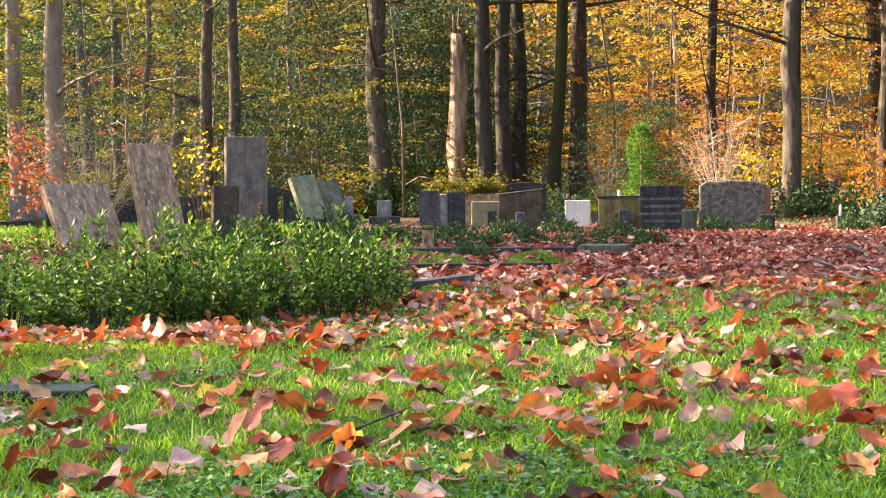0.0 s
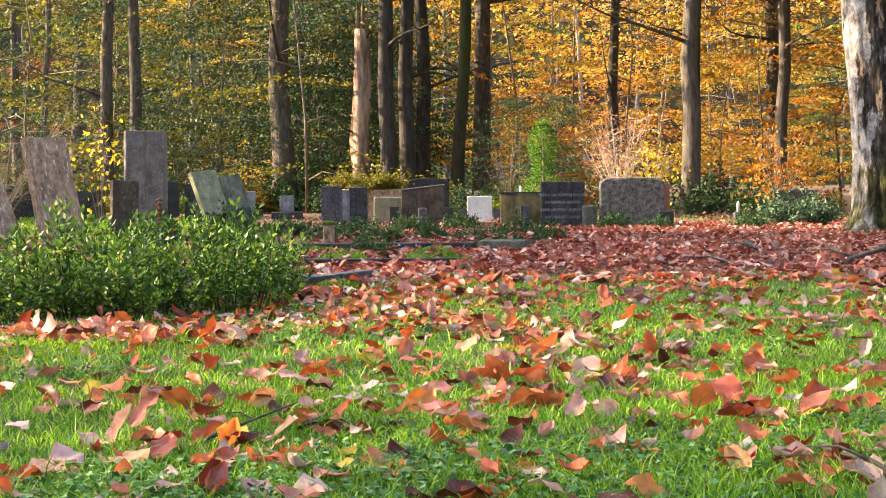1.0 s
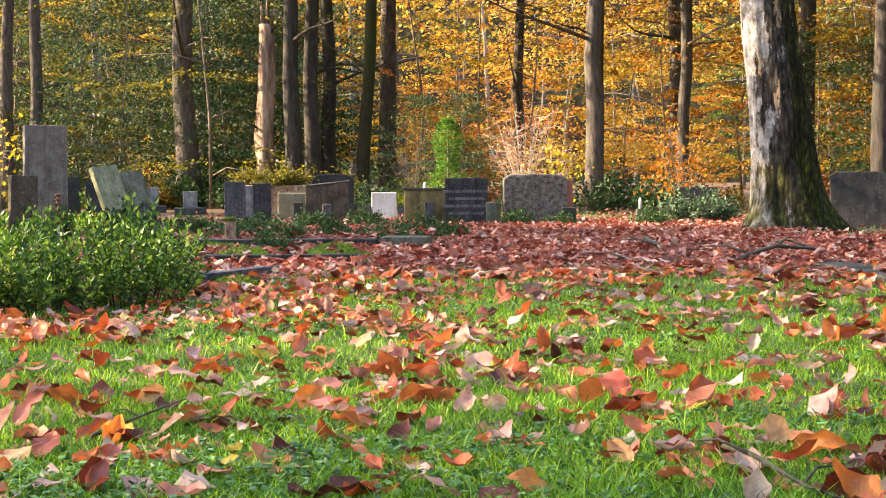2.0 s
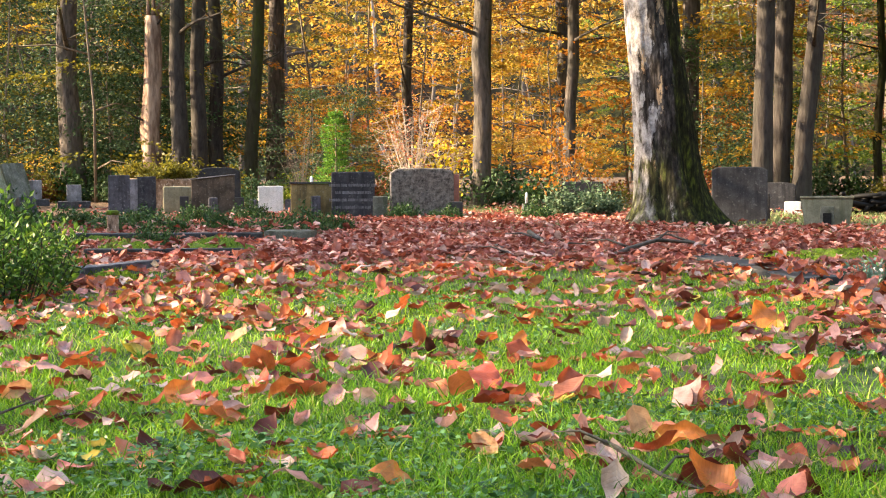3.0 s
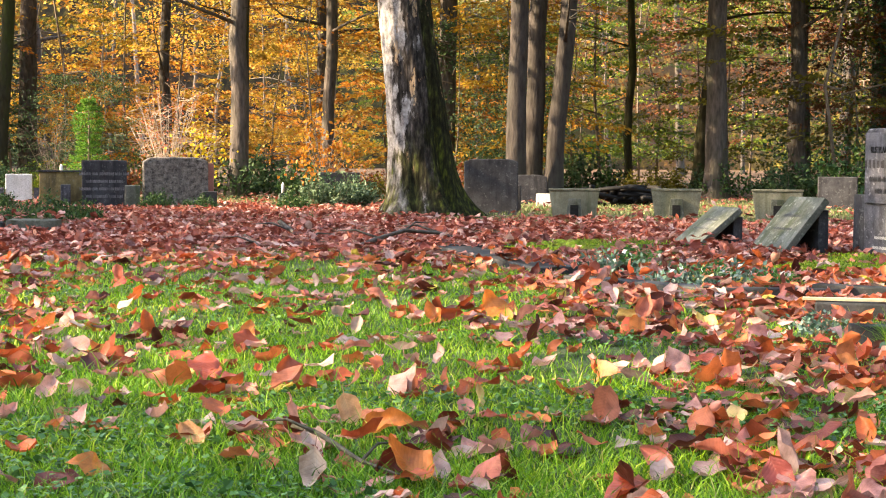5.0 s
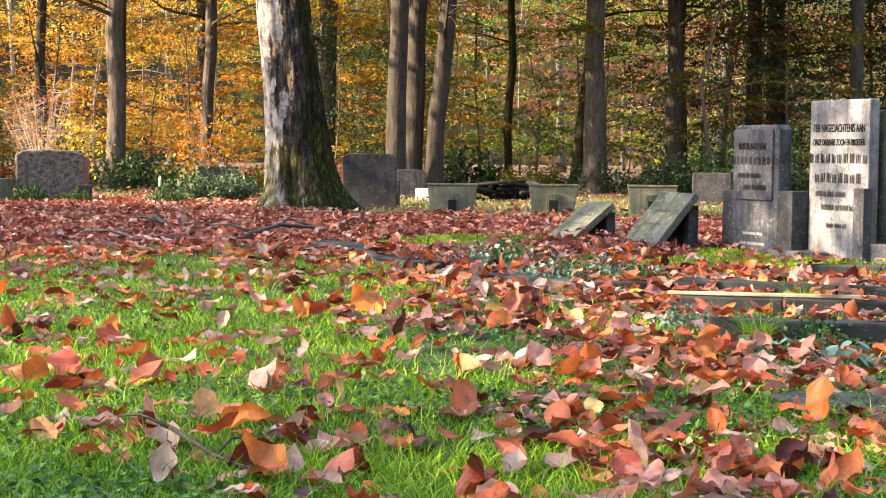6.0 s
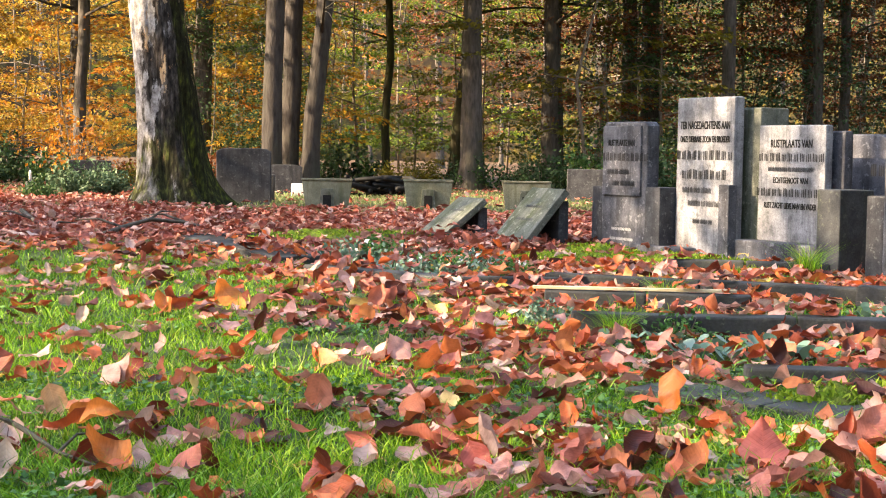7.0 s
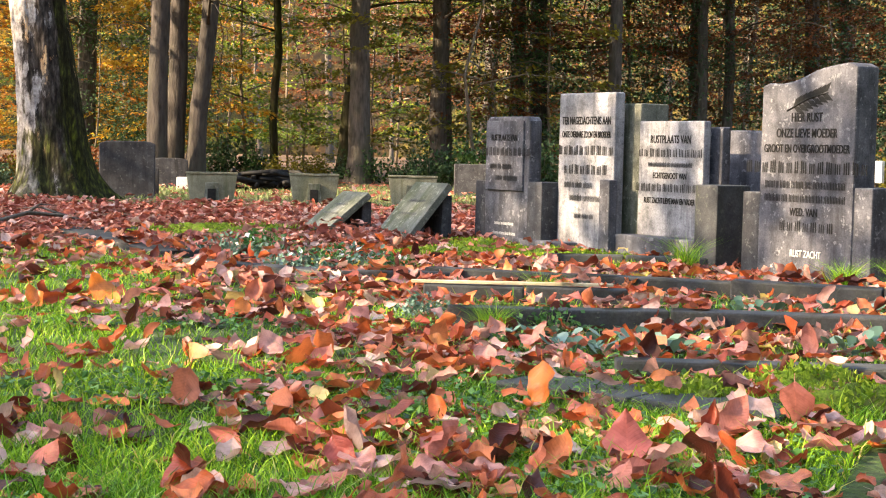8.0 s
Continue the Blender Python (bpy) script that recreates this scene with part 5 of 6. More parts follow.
for i, (x, y, k) in enumerate(((-2.35, 6.7, 0.95), (-1.95, 6.95, 1.0), (-1.72, 7.5, 1.0), (-1.52, 6.85, 0.95), (-1.15, 7.15, 1.0), (-1.05, 7.7, 0.95), (-0.85, 7.0, 0.92), (-0.52, 7.3, 0.98), (-0.42, 7.95, 0.8),
                               (-2.6, 7.4, 1.0), (-2.9, 6.9, 0.95), (-2.2, 7.9, 0.9))):
    bush(BOX[i % 4], "boxwood_shrub", pose(x, y, 0, 0, 0, i * 77), "glossy green boxwood shrub of a low loose hedge", "boxwood hedge", (k, k, k * (0.72 if x < -1.9 else 0.72 if x < -1.4 and y < 7.2 else 1.0)))
HEATH = [bush_mesh(M_DARK_BUSH, 41 + s, 0.34, 0.26, 0.2, 1500, 0.04, 0.3) for s in range(2)]
for i, (x, y, k) in enumerate(((-0.1, 14.8, 0.9), (0.32, 13.9, 1.0), (0.8, 14.5, 0.8), (1.15, 14.3, 0.9), (1.45, 13.5, 1.1), (1.85, 14.1, 0.8), (0.1, 16.5, 1.1), (0.7, 17.0, 1.0), (0.2, 11.5, 0.7), (-0.2, 15.8, 1.1), (1.3, 17.2, 1.0),
                               (3.0, 17.4, 0.8), (3.45, 17.3, 0.9), (-0.7, 12.2, 1.2), (-1.0, 13.5, 1.3), (-0.6, 16.8, 1.2), (4.4, 16.9, 0.9), (-1.7, 14.0, 1.3), (5.6, 15.6, 0.8))):
    bush(HEATH[i % 2], "low_shrub", pose(x, y, 0, 0, 0, i * 50), "low dark green heather-like shrub on a grave", "low grave shrubs", (k * 0.8, k * 0.8, k * (0.8 + 0.22 * (i % 3))))
VARI = bush_mesh(M_GREY_LEAF, 55, 0.42, 0.36, 0.42, 1800, 0.06, 0.3)
for i, (x, y, k) in enumerate(((5.02, 17.6, 0.85), (5.4, 17.9, 0.8), (4.0, 22.5, 0.9))):
    bush(VARI, "variegated_shrub", pose(x, y, 0, 0, 0, i * 90), "pale grey-green variegated shrub beside the graves", "variegated shrubs", (k, k, k))
ROSETTES = ((3.08, 3.83, 0.9), (3.20, 3.83, 0.8), (3.14, 3.51, 0.9), (3.30, 3.52, 1.1), (3.25, 3.31, 1.1), (4.33, 4.12, 0.9), (4.58, 3.97, 0.9), (4.78, 3.96, 1.0), (3.83, 3.07, 1.1), (3.47, 3.41, 0.8))
LEAFY = ((3.75, 7.27, 1.1), (4.02, 7.54, 1.0), (3.63, 6.41, 1.0), (3.87, 6.55, 0.9), (3.94, 6.33, 1.0), (4.01, 6.17, 0.8), (3.24, 4.56, 0.7), (3.37, 3.98, 0.7))
BEDDED = ROSETTES + LEAFY
rosette = [rosette_mesh(M_BLUE_LEAF, 56 + q, 0.12, 26, 0.05) for q in range(3)]
for i, (x, y, k) in enumerate(ROSETTES):
    t = thing("rosette_plant", pose(x, y, ground_height(x, y) + 0.004, 0, 0, i * 40), "low plant with round blue-green leaves on a grave bed", "plant", "rosette plants")
    t.scale = (k, k, k)
    under(new("foliage", rosette[i % 3]), t)
bedding = [bush_mesh(m, 57 + q, 0.17, 0.14, 0.10, 210, 0.034, 0.4, 0.3, 0.6) for q, m in enumerate((M_BLUE_LEAF, M_CLOVER))]
for i, (x, y, k) in enumerate(LEAFY):
    bush(bedding[i % 2], "grave_plant", pose(x, y, 0, 0, 0, i * 63), ("grey-green leafy bedding plant on a grave", "low bushy green bedding plant on a grave")[i % 2], "bedding plants", (k, k, k))
petals = leafy("white_petal", [(0.0, (0.62, 0.60, 0.56)), (1.0, (0.82, 0.80, 0.76))], 0.2, 0.5)
pr = np.random.default_rng(91)
g = Geo()
for x, y, k in LEAFY[:6]:
    c = np.stack([x + pr.normal(size=6) * 0.09 * k, y + pr.normal(size=6) * 0.08 * k, pr.uniform(0.07, 0.11, 6) * k], 1)
    g.quads(leaf_quads(c, unit(pr.normal(size=(6, 3)) * (1, 1, 0.4)), 0.03, 0.024, pr, 0.6))
tagged(new("petals", g.mesh("petals", petals)), "faded whitish petals on the bedding plants", "petals", kind="stuff")

EDGE = [bush_mesh(m, 80 + k, 0.6, 0.5, 0.55, 900, 0.07, 0.3, 0.1, 0.7) for k, m in enumerate((M_DARK_BUSH, M_GREEN, M_BROWN, M_HOLLY, M_OLIVE))]
er = random.Random(12)
for i in range(62):
    a, d, k = radians(-19 + 70 * (i + er.random()) / 62), er.uniform(22.3, 27), er.uniform(0.6, 1.3)
    if 5.5 < math.degrees(a) < 12 or 22 < math.degrees(a) < 34:
        d += 2.2
    if math.degrees(a) < 0.5:
        d += 5.0
    kind = er.randrange(5)
    bush(EDGE[kind], "undergrowth_shrub", pose(d * math.sin(a), d * math.cos(a), 0, 0, 0, i * 47),
         ("dark green low bush", "yellow-green low bush", "russet low bush", "dark evergreen low bush", "olive-yellow low bush")[kind] + " at the wood's edge", "bushes at the wood's edge", (k, k, k))

# ivy over an old stump wall
IVY = bush_mesh(M_OLIVE, 58, 0.6, 0.3, 0.22, 2600, 0.05, 0.4, 0.1)
t = bush(IVY, "ivy_mound", pose(0.32, 21.9, 0.46), "mound of yellow-green ivy over an old grave wall", "")
local(part("wall", block(1.0, 0.35, 0.5, 0.02, 0.02), M_LICHEN, t), 0, 0, -0.5)


def bare_shrub(x, y, w, h, count, material, label, seed, leaf=None, leaves=0, leaf_size=0.06):
    rng = np.random.default_rng(seed)
    t = thing("bare_shrub" if not leaves else "leafy_shrub", pose(x, y, 0), label, "shrub")
    tips = []
    for i in range(count):
        a, s, hh = rng.uniform(0, 6.28), rng.uniform(0.15, 1.0), h * rng.uniform(0.55, 1.0)
        ex, ey = math.cos(a) * w / 2 * s, math.sin(a) * w / 2 * s
        g = Geo()
        p = [Vector((ex * 0.08, ey * 0.08, -0.03)), Vector((ex * 0.35, ey * 0.35, hh * 0.4)), Vector((ex * 0.75, ey * 0.75, hh * 0.75)), Vector((ex, ey, hh))]
        g.tube(p, [0.007, 0.0045, 0.003, 0.0012], 4)
        for k in range(11):
            u = rng.uniform(0.2, 0.98)
            j = min(int(u * 3), 2)
            s0 = p[j].lerp(p[j + 1], u * 3 - j)
            e = Vector(rng.normal(size=3) * (0.2, 0.2, 0.12) + (0, 0, 0.08)) * (w * 0.6 + 0.3)
            g.tube([s0, s0 + e * 0.6, s0 + e], [0.0026, 0.0018, 0.001], 3)
            tips.append(s0 + e)
        part("stem", g, material, t)
    if leaves:
        c = np.array([tuple(tips[k]) for k in rng.integers(0, len(tips), leaves)]) + rng.normal(size=(leaves, 3)) * leaf_size
        g = Geo()
        g.quads(leaf_quads(c, unit(rng.normal(size=(leaves, 3)) + (0, 0, -0.4)), leaf_size, leaf_size * 0.7, rng))
        part("foliage", g, leaf, t)
    return t


bare_shrub(-4.95, 22.6, 2.7, 1.75, 34, M_GREY_TWIG, "wide bare grey-twigged shrub", 61)
bare_shrub(2.55, 24.5, 0.85, 1.3, 14, M_TWIG, "small bare pale-twigged shrub", 62)
bare_shrub(3.9, 22.2, 1.25, 1.65, 34, M_PALE_TWIG, "twiggy shrub with pale stems and few russet leaves", 63, M_CORAL, 420, 0.036)
bare_shrub(4.35, 22.4, 0.7, 1.2, 14, M_PALE_TWIG, "twiggy shrub with bright yellow leaves", 64, M_YELLOW, 260, 0.07)
bare_shrub(-3.55, 23.2, 0.8, 1.75, 9, M_TWIG, "slim sapling with scattered bright yellow leaves", 65, M_YELLOW, 105, 0.085)
bare_shrub(-6.1, 23.8, 0.9, 1.55, 8, M_TWIG, "small shrub with coral-red leaves", 66, M_CORAL, 520, 0.075)
bare_shrub(6.0, 21.5, 1.2, 1.3, 12, M_TWIG, "low shrub with orange-brown leaves", 67, M_ORANGE, 500, 0.07)


def conifer(x, y, h, w):
    rng = np.random.default_rng(71)
    t = thing("young_conifer", pose(x, y, 0), "bright green young conifer behind the gravestones", "tree")
    g = Geo()
    g.tube([(0, 0, -0.05), (0.01, 0, h * 0.5), (0, 0, h)], [0.03, 0.02, 0.004], 6)
    part("trunk", g, M_TWIG, t)
    n = 5200
    u = rng.uniform(0, 1, n)
    tier = np.floor(u * 13)
    a = rng.integers(0, 9, n) * 0.698 + tier * 0.37 + rng.normal(size=n) * 0.13
    reach = w / 2 * (1.05 - 0.8 * u) * (0.85 + 0.3 * np.sin(tier * 7.1))
    s = np.sqrt(rng.uniform(0.02, 1, n))
    z = h * (0.04 + 0.94 * (tier + 0.5) / 13) + 0.05 * s * (1 - u) + rng.normal(size=n) * 0.022
    pos = np.stack([np.cos(a) * reach * s, np.sin(a) * reach * s, z], 1)
    axes = unit(np.stack([np.cos(a), np.sin(a), np.full(n, 0.25)], 1) + rng.normal(size=(n, 3)) * 0.45)
    g = Geo()
    g.quads(leaf_quads(pos, axes, 0.055, 0.016, rng))
    part("foliage", g, M_CONIFER, t)
    return t


conifer(2.95, 23.4, 1.47, 0.85)

# ivy-clad trunk at the wood's near edge
t = tree("ivy_tree", -4.9, 16.4, 0.34, 9.0, (0.0, 0), M_BARK, "dark trunk thickly clad in ivy", HIGH[0], 301, 4, 3.5)
rng_ = np.random.default_rng(3)
a, z = rng_.uniform(0, 6.28, 1500), rng_.uniform(0.2, 2.6, 1500)
g = Geo()
g.quads(leaf_quads(np.stack([np.cos(a) * 0.22, np.sin(a) * 0.22, z], 1), unit(np.stack([np.cos(a), np.sin(a), np.full(1500, -0.4)], 1) + rng_.normal(size=(1500, 3)) * 0.3), 0.07, 0.06, rng_))
part("ivy", g, M_HOLLY, t, "dark green ivy leaves")

# fallen boughs and a heap of dark brushwood
def bough(points, r, label):
    t = thing("fallen_branch", pose(*points[0]), label, "branch", "fallen branches")
    o = Vector(points[0])
    g = Geo()
    g.tube([Vector(p) - o for p in points], [r * (1 - 0.7 * i / (len(points) - 1)) for i in range(len(points))], 6, 0.3)
    part("bough", g, M_BARK, t)
    for i in range(1, len(points) - 1):
        s, k = Vector(points[i]) - o, min(1.0, r / 0.02)
        g = Geo()
        g.tube([s, s + Vector((0.12 * (-1) ** i, 0.14, 0.05)) * k, s + Vector((0.26 * (-1) ** i, 0.2, 0.04)) * k], [r * 0.5, r * 0.35, r * 0.1], 4)
        part("side_twig", g, M_BARK, t)


bough([(3.05, 9.6, 0.03), (3.3, 10.0, 0.06), (3.55, 10.2, 0.10), (3.8, 10.2, 0.08), (3.95, 10.0, 0.03)], 0.02, "crooked dark branch lying on the leaves")
bough([(3.15, 12.2, 0.08), (3.0, 11.2, 0.06), (2.85, 10.2, 0.03), (2.78, 9.6, 0.02)], 0.02, "thin branch lying on the leaves")
bough([(2.55, 10.7, 0.05), (2.42, 9.8, 0.05), (2.3, 9.0, 0.02)], 0.015, "thin dry branch lying on the leaves")
bough([(0.99, 3.08, 0.055), (1.02, 2.88, 0.06), (1.05, 2.68, 0.04), (1.10, 2.55, 0.03)], 0.008, "thin grey twig lying in the grass")
bough([(-0.28, 3.55, 0.02), (-0.18, 3.62, 0.05), (-0.08, 3.75, 0.07)], 0.005, "thin dark twig in the grass")
t = thing("brushwood_heap", pose(8.9, 18.0, 0), "low heap of black brushwood near the trees", "heap")
rr = random.Random(8)
for k in range(36):
    a = rr.uniform(0, 3.14)
    c = Vector((rr.uniform(-0.5, 0.5), rr.uniform(-0.3, 0.3), rr.uniform(0.03, 0.22)))
    d = Vector((math.cos(a), math.sin(a) * 0.6, rr.uniform(-0.2, 0.2))) * rr.uniform(0.15, 0.4)
    g = Geo()
    g.tube([c - d, c + Vector((0, 0, 0.03)), c + d], [0.03, 0.035, 0.02], 5)
    part("stick", g, M_INK, t)


# ---- fallen leaves and grass ----
def leaf_proto(seed, stations=6, sides=1, stalk=True):
    """A pointed oval leaf one unit long, folded along its rib, rolled and crumpled as it dried: vertices, faces and flat places."""
    r = random.Random(seed)
    fold, curl, twist, wide, skew = r.uniform(-0.2, 0.5), r.uniform(-0.5, 0.9), r.uniform(-0.4, 0.4), r.uniform(0.29, 0.38), r.uniform(-0.14, 0.14)
    roll = r.uniform(-0.1, 0.3) if seed % 4 else r.uniform(0.5, 0.9)
    v, f, co, cols = [], [], [], 2 * sides + 1
    for i in range(stations + 1):
        u = i / stations
        half = wide * (math.sin(math.pi * u ** 0.85) ** 0.85) * (1 + 0.10 * math.sin(13 * u + seed)) if 0 < i < stations else 0.012
        z = curl * (u - 0.5) ** 2 * 1.2
        for k in range(-sides, sides + 1):
            s = k / sides
            lift = fold + roll * abs(s)
            x = s * half * math.cos(lift)
            wave = (0.06 * math.sin(8 * u + 2.1 * seed + s) + 0.035 * math.sin(17 * u + seed)) * s * s
            crumple = 0.065 * noise.noise(Vector((x * 4.5, u * 3.6, seed * 1.7))) + 0.03 * noise.noise(Vector((x * 11, u * 9, seed * 2.3)))
            v.append((x + skew * (u - 0.5) ** 2, u - 0.5, z + abs(s) ** 1.3 * half * math.sin(lift) + s * half * twist * (u - 0.5) + wave + crumple))
            co.append((s * half * 1.2, u, 0))
    for i in range(stations):
        for k in range(cols - 1):
            a = cols * i + k
            f.append((a, a + 1, a + cols + 1, a + cols))
    if stalk:
        k, z = len(v), v[sides][2]
        v += [(-0.008, -0.5, z), (0.008, -0.5, z), (0.006, -0.70, z + 0.04), (-0.006, -0.70, z + 0.04)]
        co += [(0.2, 0.1, 0)] * 4
        f.append((k, k + 1, k + 2, k + 3))
    return np.array(v), f, np.array(co, float)


NEAREST, FINE, PLAIN = [leaf_proto(s, 10, 3) for s in range(20)], [leaf_proto(s, 6, 2) for s in range(20)], [leaf_proto(40 + s, 4, 1, False) for s in range(12)]


def spread(protos, places, sizes, tilts, seed):
    """One mesh of many leaves at places; tilts in radians."""
    rng = np.random.default_rng(seed)
    g = Geo()
    for (x, y, z), s, t in zip(places, sizes, tilts):
        v, f, co = protos[rng.integers(len(protos))]
        g.co.append(co)
        a, b = rng.uniform(0, 6.283), rng.uniform(0, 6.283)
        ca, sa, ct, st, cb, sb = math.cos(a), math.sin(a), math.cos(t), math.sin(t), math.cos(b), math.sin(b)
        rot = np.array([[cb, -sb, 0], [sb, cb, 0], [0, 0, 1]]) @ np.array([[1, 0, 0], [0, ct, -st], [0, st, ct]]) @ np.array([[ca, -sa, 0], [sa, ca, 0], [0, 0, 1]])
        q = v @ rot.T * s
        g.add(q + (x, y, z - q[:, 2].min() * 0.75), f)
    return g


def leaf_cover(x, y):
    """Leaves to the square metre."""
    d, az = math.hypot(x, y), math.degrees(math.atan2(x, y))
    patch = 0.5 + 0.9 * noise.noise(Vector((x * 0.8, y * 0.8, 4))) + 0.75 * noise.noise(Vector((x * 2.4, y * 2.4, 9)))
    lawn = 125 + 95 * max(0.0, min(1.0, (az - 29) / 12))
    if d < 3.4:
        lawn *= 1.5
    elif d < 7 and az < 20:
        lawn *= 0.9
    drift = 370 * max(0.0, min(1.0, (d - 8.1) / 2.6))
    if az < -1.5:
        drift *= 0.25
        if 5.6 < d < 6.7:
            drift += 260
    elif az < 6 and 6.0 < d < 9.5:
        drift += 150
    if az > 24 and 5.0 < d < 10:
        drift += 200
    elif az > 31 and 3.2 < d <= 5.0:
        drift += 190
    elif az > 27 and d <= 3.4:
        drift += 70
    edge = 16.5 if az < 20 else 13.8
    if d > edge:
        drift *= max(0.05, 1 - (d - edge) / (4 if az < 20 else 1.6))
    return max(4.0, (lawn * max(0.15, patch) if d < 10.5 else 0) + drift * (0.55 + 0.5 * patch))


def on_kerb(x, y):
    """The height of the kerb at x, y, if there is one."""
    for kx, ky, a, ln, w, h in KERBS:
        u, v = (x - kx) * math.cos(a) + (y - ky) * math.sin(a), (y - ky) * math.cos(a) - (x - kx) * math.sin(a)
        if -0.02 < u < ln and abs(v) < w / 2 + 0.012:
            return h + 0.002
    return 0.0


def on_plant(x, y):
    return any((x - px) ** 2 + (y - py) ** 2 < (0.14 * k) ** 2 for px, py, k in BEDDED)


def on_moss(x, y):
    for mx, my, rx, ry, _, a in MOSSES:
        c, s_ = math.cos(radians(a)), math.sin(radians(a))
        dx, dy = x - mx, y - my
        if ((dx * c + dy * s_) / rx) ** 2 + ((dy * c - dx * s_) / ry) ** 2 < 1.1:
            return True
    return False


rng = np.random.default_rng(17)
near, mid, far = [], [], []
for cell_y in np.arange(1.6, 24, 0.4):
    for cell_x in np.arange(-7.5, 16, 0.4):
        cx, cy = cell_x + 0.2, cell_y + 0.2
        az, d = math.degrees(math.atan2(cx, cy)), math.hypot(cx, cy)
        if not (-21 < az < 54 and 1.9 < d < 24):
            continue
        for _ in range(rng.poisson(0.16 * leaf_cover(cx, cy))):
            x, y = cell_x + rng.uniform(0, 0.4), cell_y + rng.uniform(0, 0.4)
            if (on_moss(x, y) and rng.random() < 0.8) or (on_kerb(x, y) and rng.random() < 0.45) or (on_plant(x, y) and rng.random() < 0.4):
                continue
            d = math.hypot(x, y)
            z = (on_kerb(x, y) or ground_height(x, y)) + (rng.uniform(0.0, 0.028) if d < 8.5 else rng.uniform(0.0, 0.05))
            (near if d < 3.2 and len(near) < 260 else mid if d < 9.0 else far).append((x, y, z))


def tilt_of(n, steep):
    t = np.abs(rng.normal(size=n)) * 0.30
    return np.where(rng.uniform(size=n) < steep, rng.uniform(0.7, 1.4, n), t)


litter = tagged(new("leaf_litter", spread(FINE, mid, rng.uniform(0.05, 0.112, len(mid)), tilt_of(len(mid), 0.09), 21).mesh("leaf_litter", M_LITTER, True)),
                "fallen red, orange and pinkish leaves lying in the grass", "fallen leaves", kind="stuff")
tagged(new("leaf_drift", spread(PLAIN, far, rng.uniform(0.052, 0.098, len(far)), tilt_of(len(far), 0.05), 2).mesh("leaf_drift", M_RED_LEAF)),
       "thick drift of red-brown fallen leaves", "fallen leaves", kind="stuff")
shapes = []
for v, f, co in NEAREST:
    g = Geo()
    g.add(v, f)
    g.co.append(co)
    shapes.append(g.mesh("leaf", M_NEAR_LEAF, True))
steep = tilt_of(len(near), 0.12)
for k, (x, y, z) in enumerate(near):
    s = rng.uniform(0.06, 0.115)
    o = under(new("leaf", shapes[k % len(shapes)]), litter)
    m = pose(0, 0, 0, math.degrees(steep[k]), 0, 0) @ pose(0, 0, 0, 0, 0, rng.uniform(0, 360))
    low = min((m @ Vector(v)).z for v in NEAREST[k % len(NEAREST)][0]) * s
    o.matrix_basis = pose(x, y, z - low * 0.75, 0, 0, rng.uniform(0, 360)) @ m @ Matrix.Scale(s, 4)


# single leaves that stand out: colour, place, size and tilt
BRIGHT = (
    "o -0.22 3.46 0.145 20, o -0.12 3.21 0.105 15, c -0.22 3.22 0.1 20, y -0.66 4.33 0.075 35, t -0.18 4.10 0.1 55, o 0.22 3.92 0.107 40, p 0.60 3.30 0.105 25, r 0.99 3.91 0.131 25,"
    "o 0.83 4.70 0.09 30, t 0.45 5.29 0.09 40, o 1.27 4.68 0.105 45, r -0.35 3.36 0.1 25, c -0.21 2.93 0.09 45, p -0.54 3.26 0.1 20, t -0.42 3.25 0.107 10, o 0.12 5.16 0.095 20,"
    "p -0.11 5.13 0.12 15, t -1.16 4.42 0.115 30, o -1.23 6.09 0.1 30, p -0.92 6.32 0.14 15, p 0.48 3.52 0.1 20, o 2.35 5.35 0.15 50, o 2.06 5.22 0.12 40, r 1.26 4.63 0.1 50,"
    "o 1.20 3.02 0.115 45, t 1.16 3.15 0.08 60, t 0.81 3.05 0.08 40, o 0.58 2.81 0.085 45, o 1.12 2.62 0.115 40, r 1.18 3.77 0.09 60, r 1.01 3.97 0.12 20, o 2.46 2.77 0.12 70,"
    "c 1.62 2.60 0.1 60, o 2.68 3.60 0.085 60, c 2.26 2.21 0.12 45, p 2.43 2.04 0.115 20, p 2.74 2.08 0.11 15, c 1.72 2.34 0.09 50, o 2.56 4.62 0.1 40")
bright_shapes = {}
for k, entry in enumerate(BRIGHT.split(",")):
    colour, *numbers = entry.split()
    x, y, s, t = (float(q) for q in numbers)
    n = k % len(NEAREST)
    if (colour, n) not in bright_shapes:
        g = Geo()
        g.add(NEAREST[n][0], NEAREST[n][1])
        g.co.append(NEAREST[n][2])
        bright_shapes[colour, n] = g.mesh("leaf", HERO[colour], True)
    o = under(new("leaf", bright_shapes[colour, n]), litter)
    m = pose(0, 0, 0, t, 0, 0) @ pose(0, 0, 0, 0, 0, rng.uniform(0, 360))
    low = min((m @ Vector(v)).z for v in NEAREST[n][0]) * s
    o.matrix_basis = pose(x, y, ground_height(x, y) + 0.018 - low * 0.8, 0, 0, rng.uniform(-50, 50) - math.degrees(math.atan2(x, y))) @ m @ Matrix.Scale(s, 4)


o = under(new("leaf", bright_shapes["o", 0] if ("o", 0) in bright_shapes else shapes[0]), litter, "orange leaf caught in the hedge")
o.matrix_basis = pose(-1.52, 6.75, 0.275, 40, 10, 30) @ Matrix.Scale(0.075, 4)


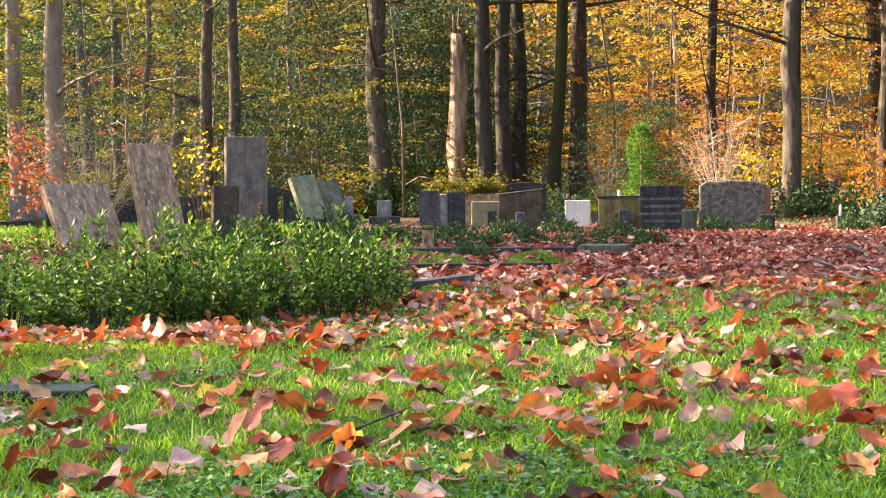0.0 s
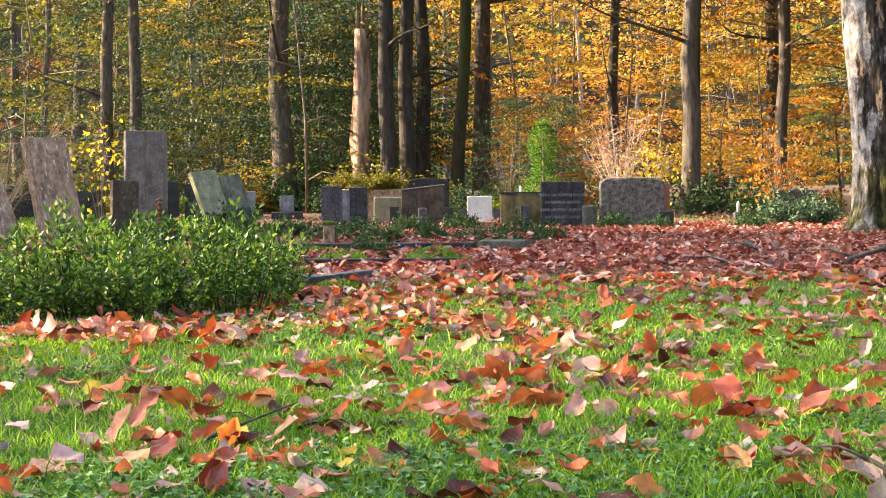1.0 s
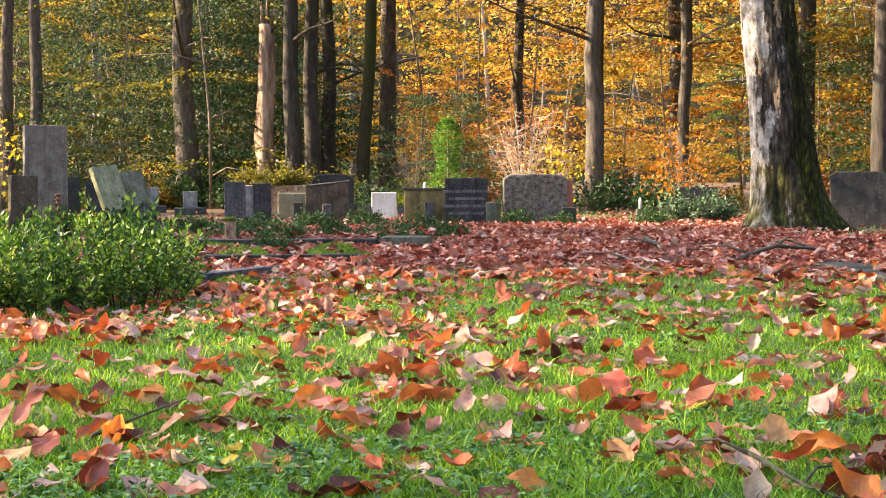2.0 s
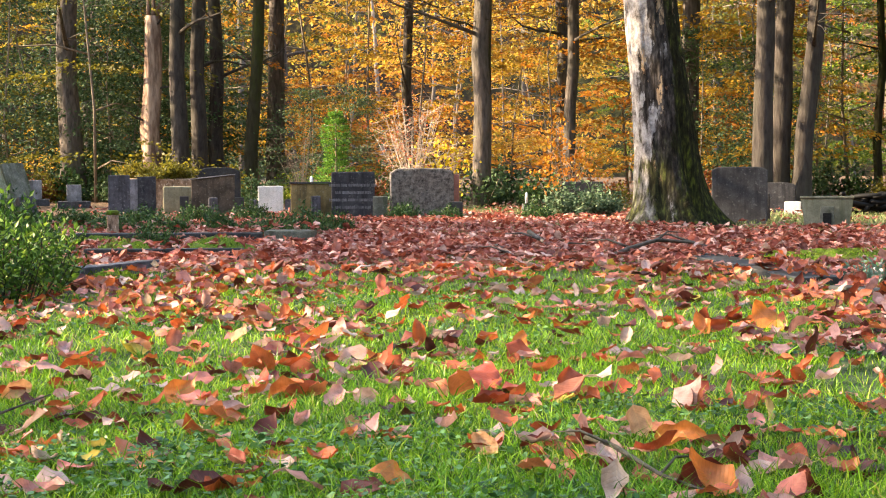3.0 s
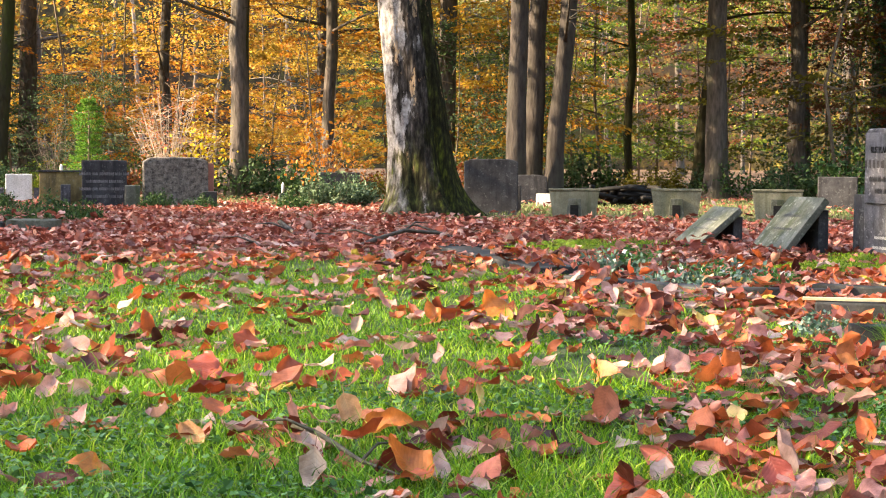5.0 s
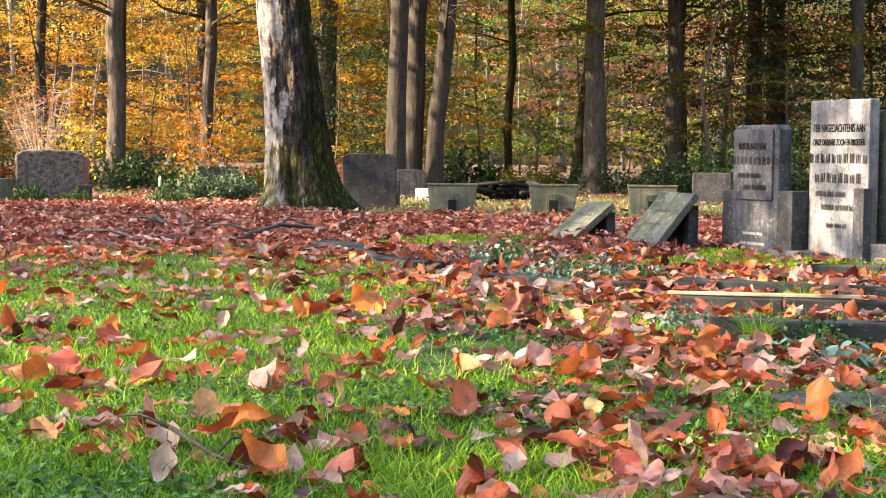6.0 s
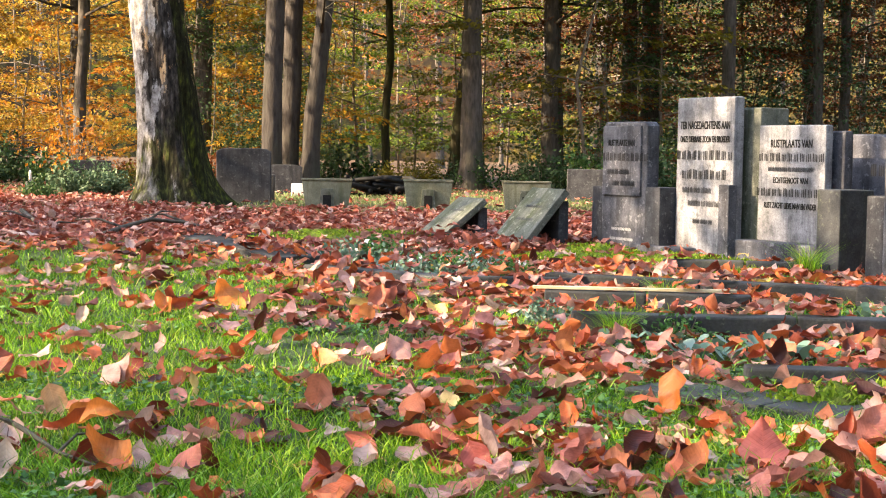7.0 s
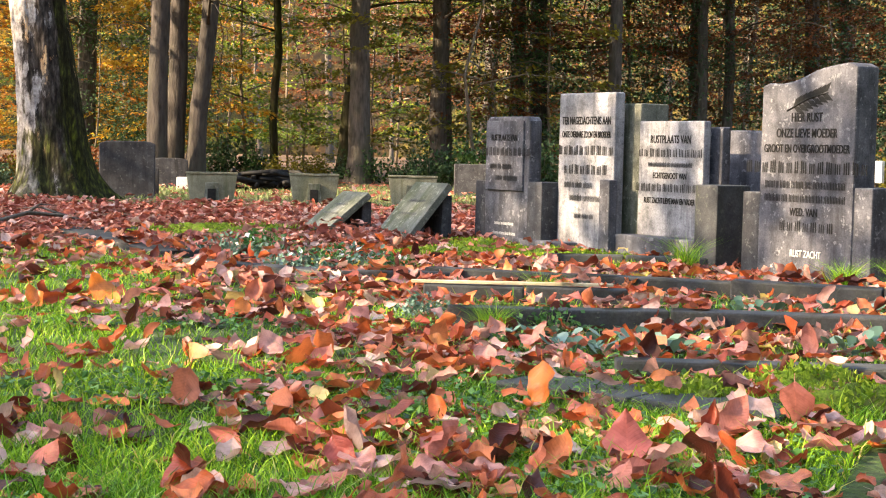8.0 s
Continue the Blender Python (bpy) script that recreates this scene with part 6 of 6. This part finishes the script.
def blades(n, az0, az1, r0, r1, h, w, seed, keep=None):
    """Grass blades, thicker on the ground where they are near."""
    rg = np.random.default_rng(seed)
    a, r = np.radians(rg.uniform(az0, az1, n)), r0 * (r1 / r0) ** rg.uniform(0, 1, n)
    x, y = np.sin(a) * r, np.cos(a) * r
    if keep is not None:
        ok = np.array([keep(p, q) for p, q in zip(x, y)]) > rg.uniform(0, 1, n)
        x, y, r = x[ok], y[ok], r[ok]
        n = len(x)
    z = np.array([ground_height(p, q) for p, q in zip(x, y)])
    b = rg.uniform(0, 6.283, n)
    hh = h * rg.uniform(0.45, 1.35, n)
    ww = w * rg.uniform(0.7, 1.3, n) * (0.75 + 0.1 * r)
    side = np.stack([np.cos(b), np.sin(b), np.zeros(n)], 1) * ww[:, None] / 2
    c = rg.uniform(0, 6.283, n)
    bend = np.stack([np.cos(c), np.sin(c), np.zeros(n)], 1) * (hh * rg.uniform(0.3, 1.4, n))[:, None]
    base = np.stack([x, y, z - 0.004], 1)
    up = np.stack([np.zeros(n), np.zeros(n), hh], 1)
    v = np.stack([base - side, base + side, base + up * 0.6 + bend * 0.35 + side * 0.8, base + up * 0.6 + bend * 0.35 - side * 0.8, base + up * 0.95 + bend], 1)
    g = Geo()
    ids = (np.arange(n) * 5)[:, None]
    g.v, g.n = [v.reshape(-1, 3)], n * 5
    g.f = [tuple(q) for q in (ids + [0, 1, 2, 3]).tolist()] + [tuple(q) for q in (ids + [3, 2, 4]).tolist()]
    return g


def lawn(x, y):
    d, az = math.hypot(x, y), math.degrees(math.atan2(x, y))
    p = 0.95 + 0.6 * noise.noise(Vector((x * 0.9, y * 0.9, 21)))
    if d > 8.2:
        p *= max(0.06, 1 - (d - 8.2) / 2.2)
    if az > 26 and d > 4.2:
        p *= 0.3
    if az < 0 and d > 6.2:
        p *= 0.4
    return p


tagged(new("grass", blades(225000, -20, 53, 1.9, 11, 0.036, 0.0029, 5, lawn).mesh("grass", M_GRASS)), "short bright green damp lawn grass", "grass", kind="stuff")
tagged(new("tall_grass", blades(11000, -20, 53, 1.9, 8, 0.062, 0.0030, 6, lawn).mesh("tall_grass", M_GRASS)), "longer green grass blades among the leaves", "grass", kind="stuff")
# the lawn and its leaves go on round the path, out of view
tagged(new("lawn_grass", blades(26000, 54, 340, 0.6, 9, 0.036, 0.005, 15).mesh("lawn_grass", M_GRASS)), "short green lawn grass round the path", "grass", kind="stuff")
more = []
for _ in range(5200):
    x, y = rng.uniform(-7, 9), rng.uniform(-7, 9)
    if math.hypot(x, y) < 1.92 or not -21 < math.degrees(math.atan2(x, y)) < 54:
        more.append((x, y, ground_height(x, y) + rng.uniform(0, 0.03)))
tagged(new("scattered_leaves", spread(PLAIN, more, rng.uniform(0.06, 0.115, len(more)), tilt_of(len(more), 0.08), 3).mesh("scattered_leaves", M_LITTER)),
       "red and orange leaves scattered over the lawn", "fallen leaves", kind="stuff")
tagged(new("side_grass", blades(20000, -19, -4, 17, 27, 0.055, 0.006, 17).mesh("side_grass", M_GRASS)), "bright green grass between the old graves", "grass", kind="stuff")
tagged(new("far_grass", blades(36000, 6, 50, 13.4, 24, 0.05, 0.0045, 7).mesh("far_grass", M_DULL_GRASS)), "green grass strip before the wood", "grass", kind="stuff")


def clover(n, seed):
    rg = np.random.default_rng(seed)
    a, r = np.radians(rg.uniform(-20, 53, n)), 1.9 * (7 / 1.9) ** rg.uniform(0, 1, n)
    x, y = np.sin(a) * r, np.cos(a) * r
    ok = np.array([0.12 + 1.9 * noise.noise(Vector((p * 1.1, q * 1.1, 33))) for p, q in zip(x, y)]) > rg.uniform(0, 1, n)
    x, y = x[ok], y[ok]
    c = np.stack([x, y, np.array([ground_height(p, q) for p, q in zip(x, y)]) + rg.uniform(0.012, 0.035, len(x))], 1)
    g = Geo()
    g.quads(leaf_quads(c, unit(rg.normal(size=(len(x), 3)) * (1, 1, 0.25)), 0.019, 0.017, rg, 0.85))
    return g


tagged(new("groundcover", clover(62000, 8).mesh("groundcover", M_CLOVER)), "small-leaved dark green groundcover in the grass", "groundcover", kind="stuff")
TUFT = blades(260, 0, 360, 0.005, 0.09, 0.17, 0.005, 9)
for x, y, k in ((5.5, 5.85, 0.9), (5.45, 4.75, 0.7), (5.6, 4.55, 0.8), (4.0, 4.95, 0.6), (3.1, 3.95, 0.6)):
    t = new("grass_tuft", bpy.data.meshes.get("grass_tuft") or TUFT.mesh("grass_tuft", M_GRASS))
    t.matrix_basis = pose(x, y, ground_height(x, y), 0, 0, x * 900) @ Matrix.Scale(k, 4)
    tagged(t, "tuft of long yellow-green grass by a gravestone", "grass", "grass tufts")


# carved and fitted pieces belong to the stone that carries them
for ob in list(bpy.data.objects):
    kind_name = ob.name.split(".")[0]
    hosts = {"lettering": ("panel", "slab"), "letter_bar": ("panel", "slab"), "laurel_branch": ("slab",), "niche": ("niche_block",), "cap": ("slab",), "coping": ("slab",), "moss_cap": ("shaft",)}.get(kind_name)
    if not hosts or not ob.parent:
        continue
    for host_name in hosts:
        host = next((c for c in ob.parent.children if c.name.split(".")[0] == host_name), None)
        if host:
            ob.matrix_basis = host.matrix_basis.inverted() @ ob.matrix_basis
            ob.parent = host
            break
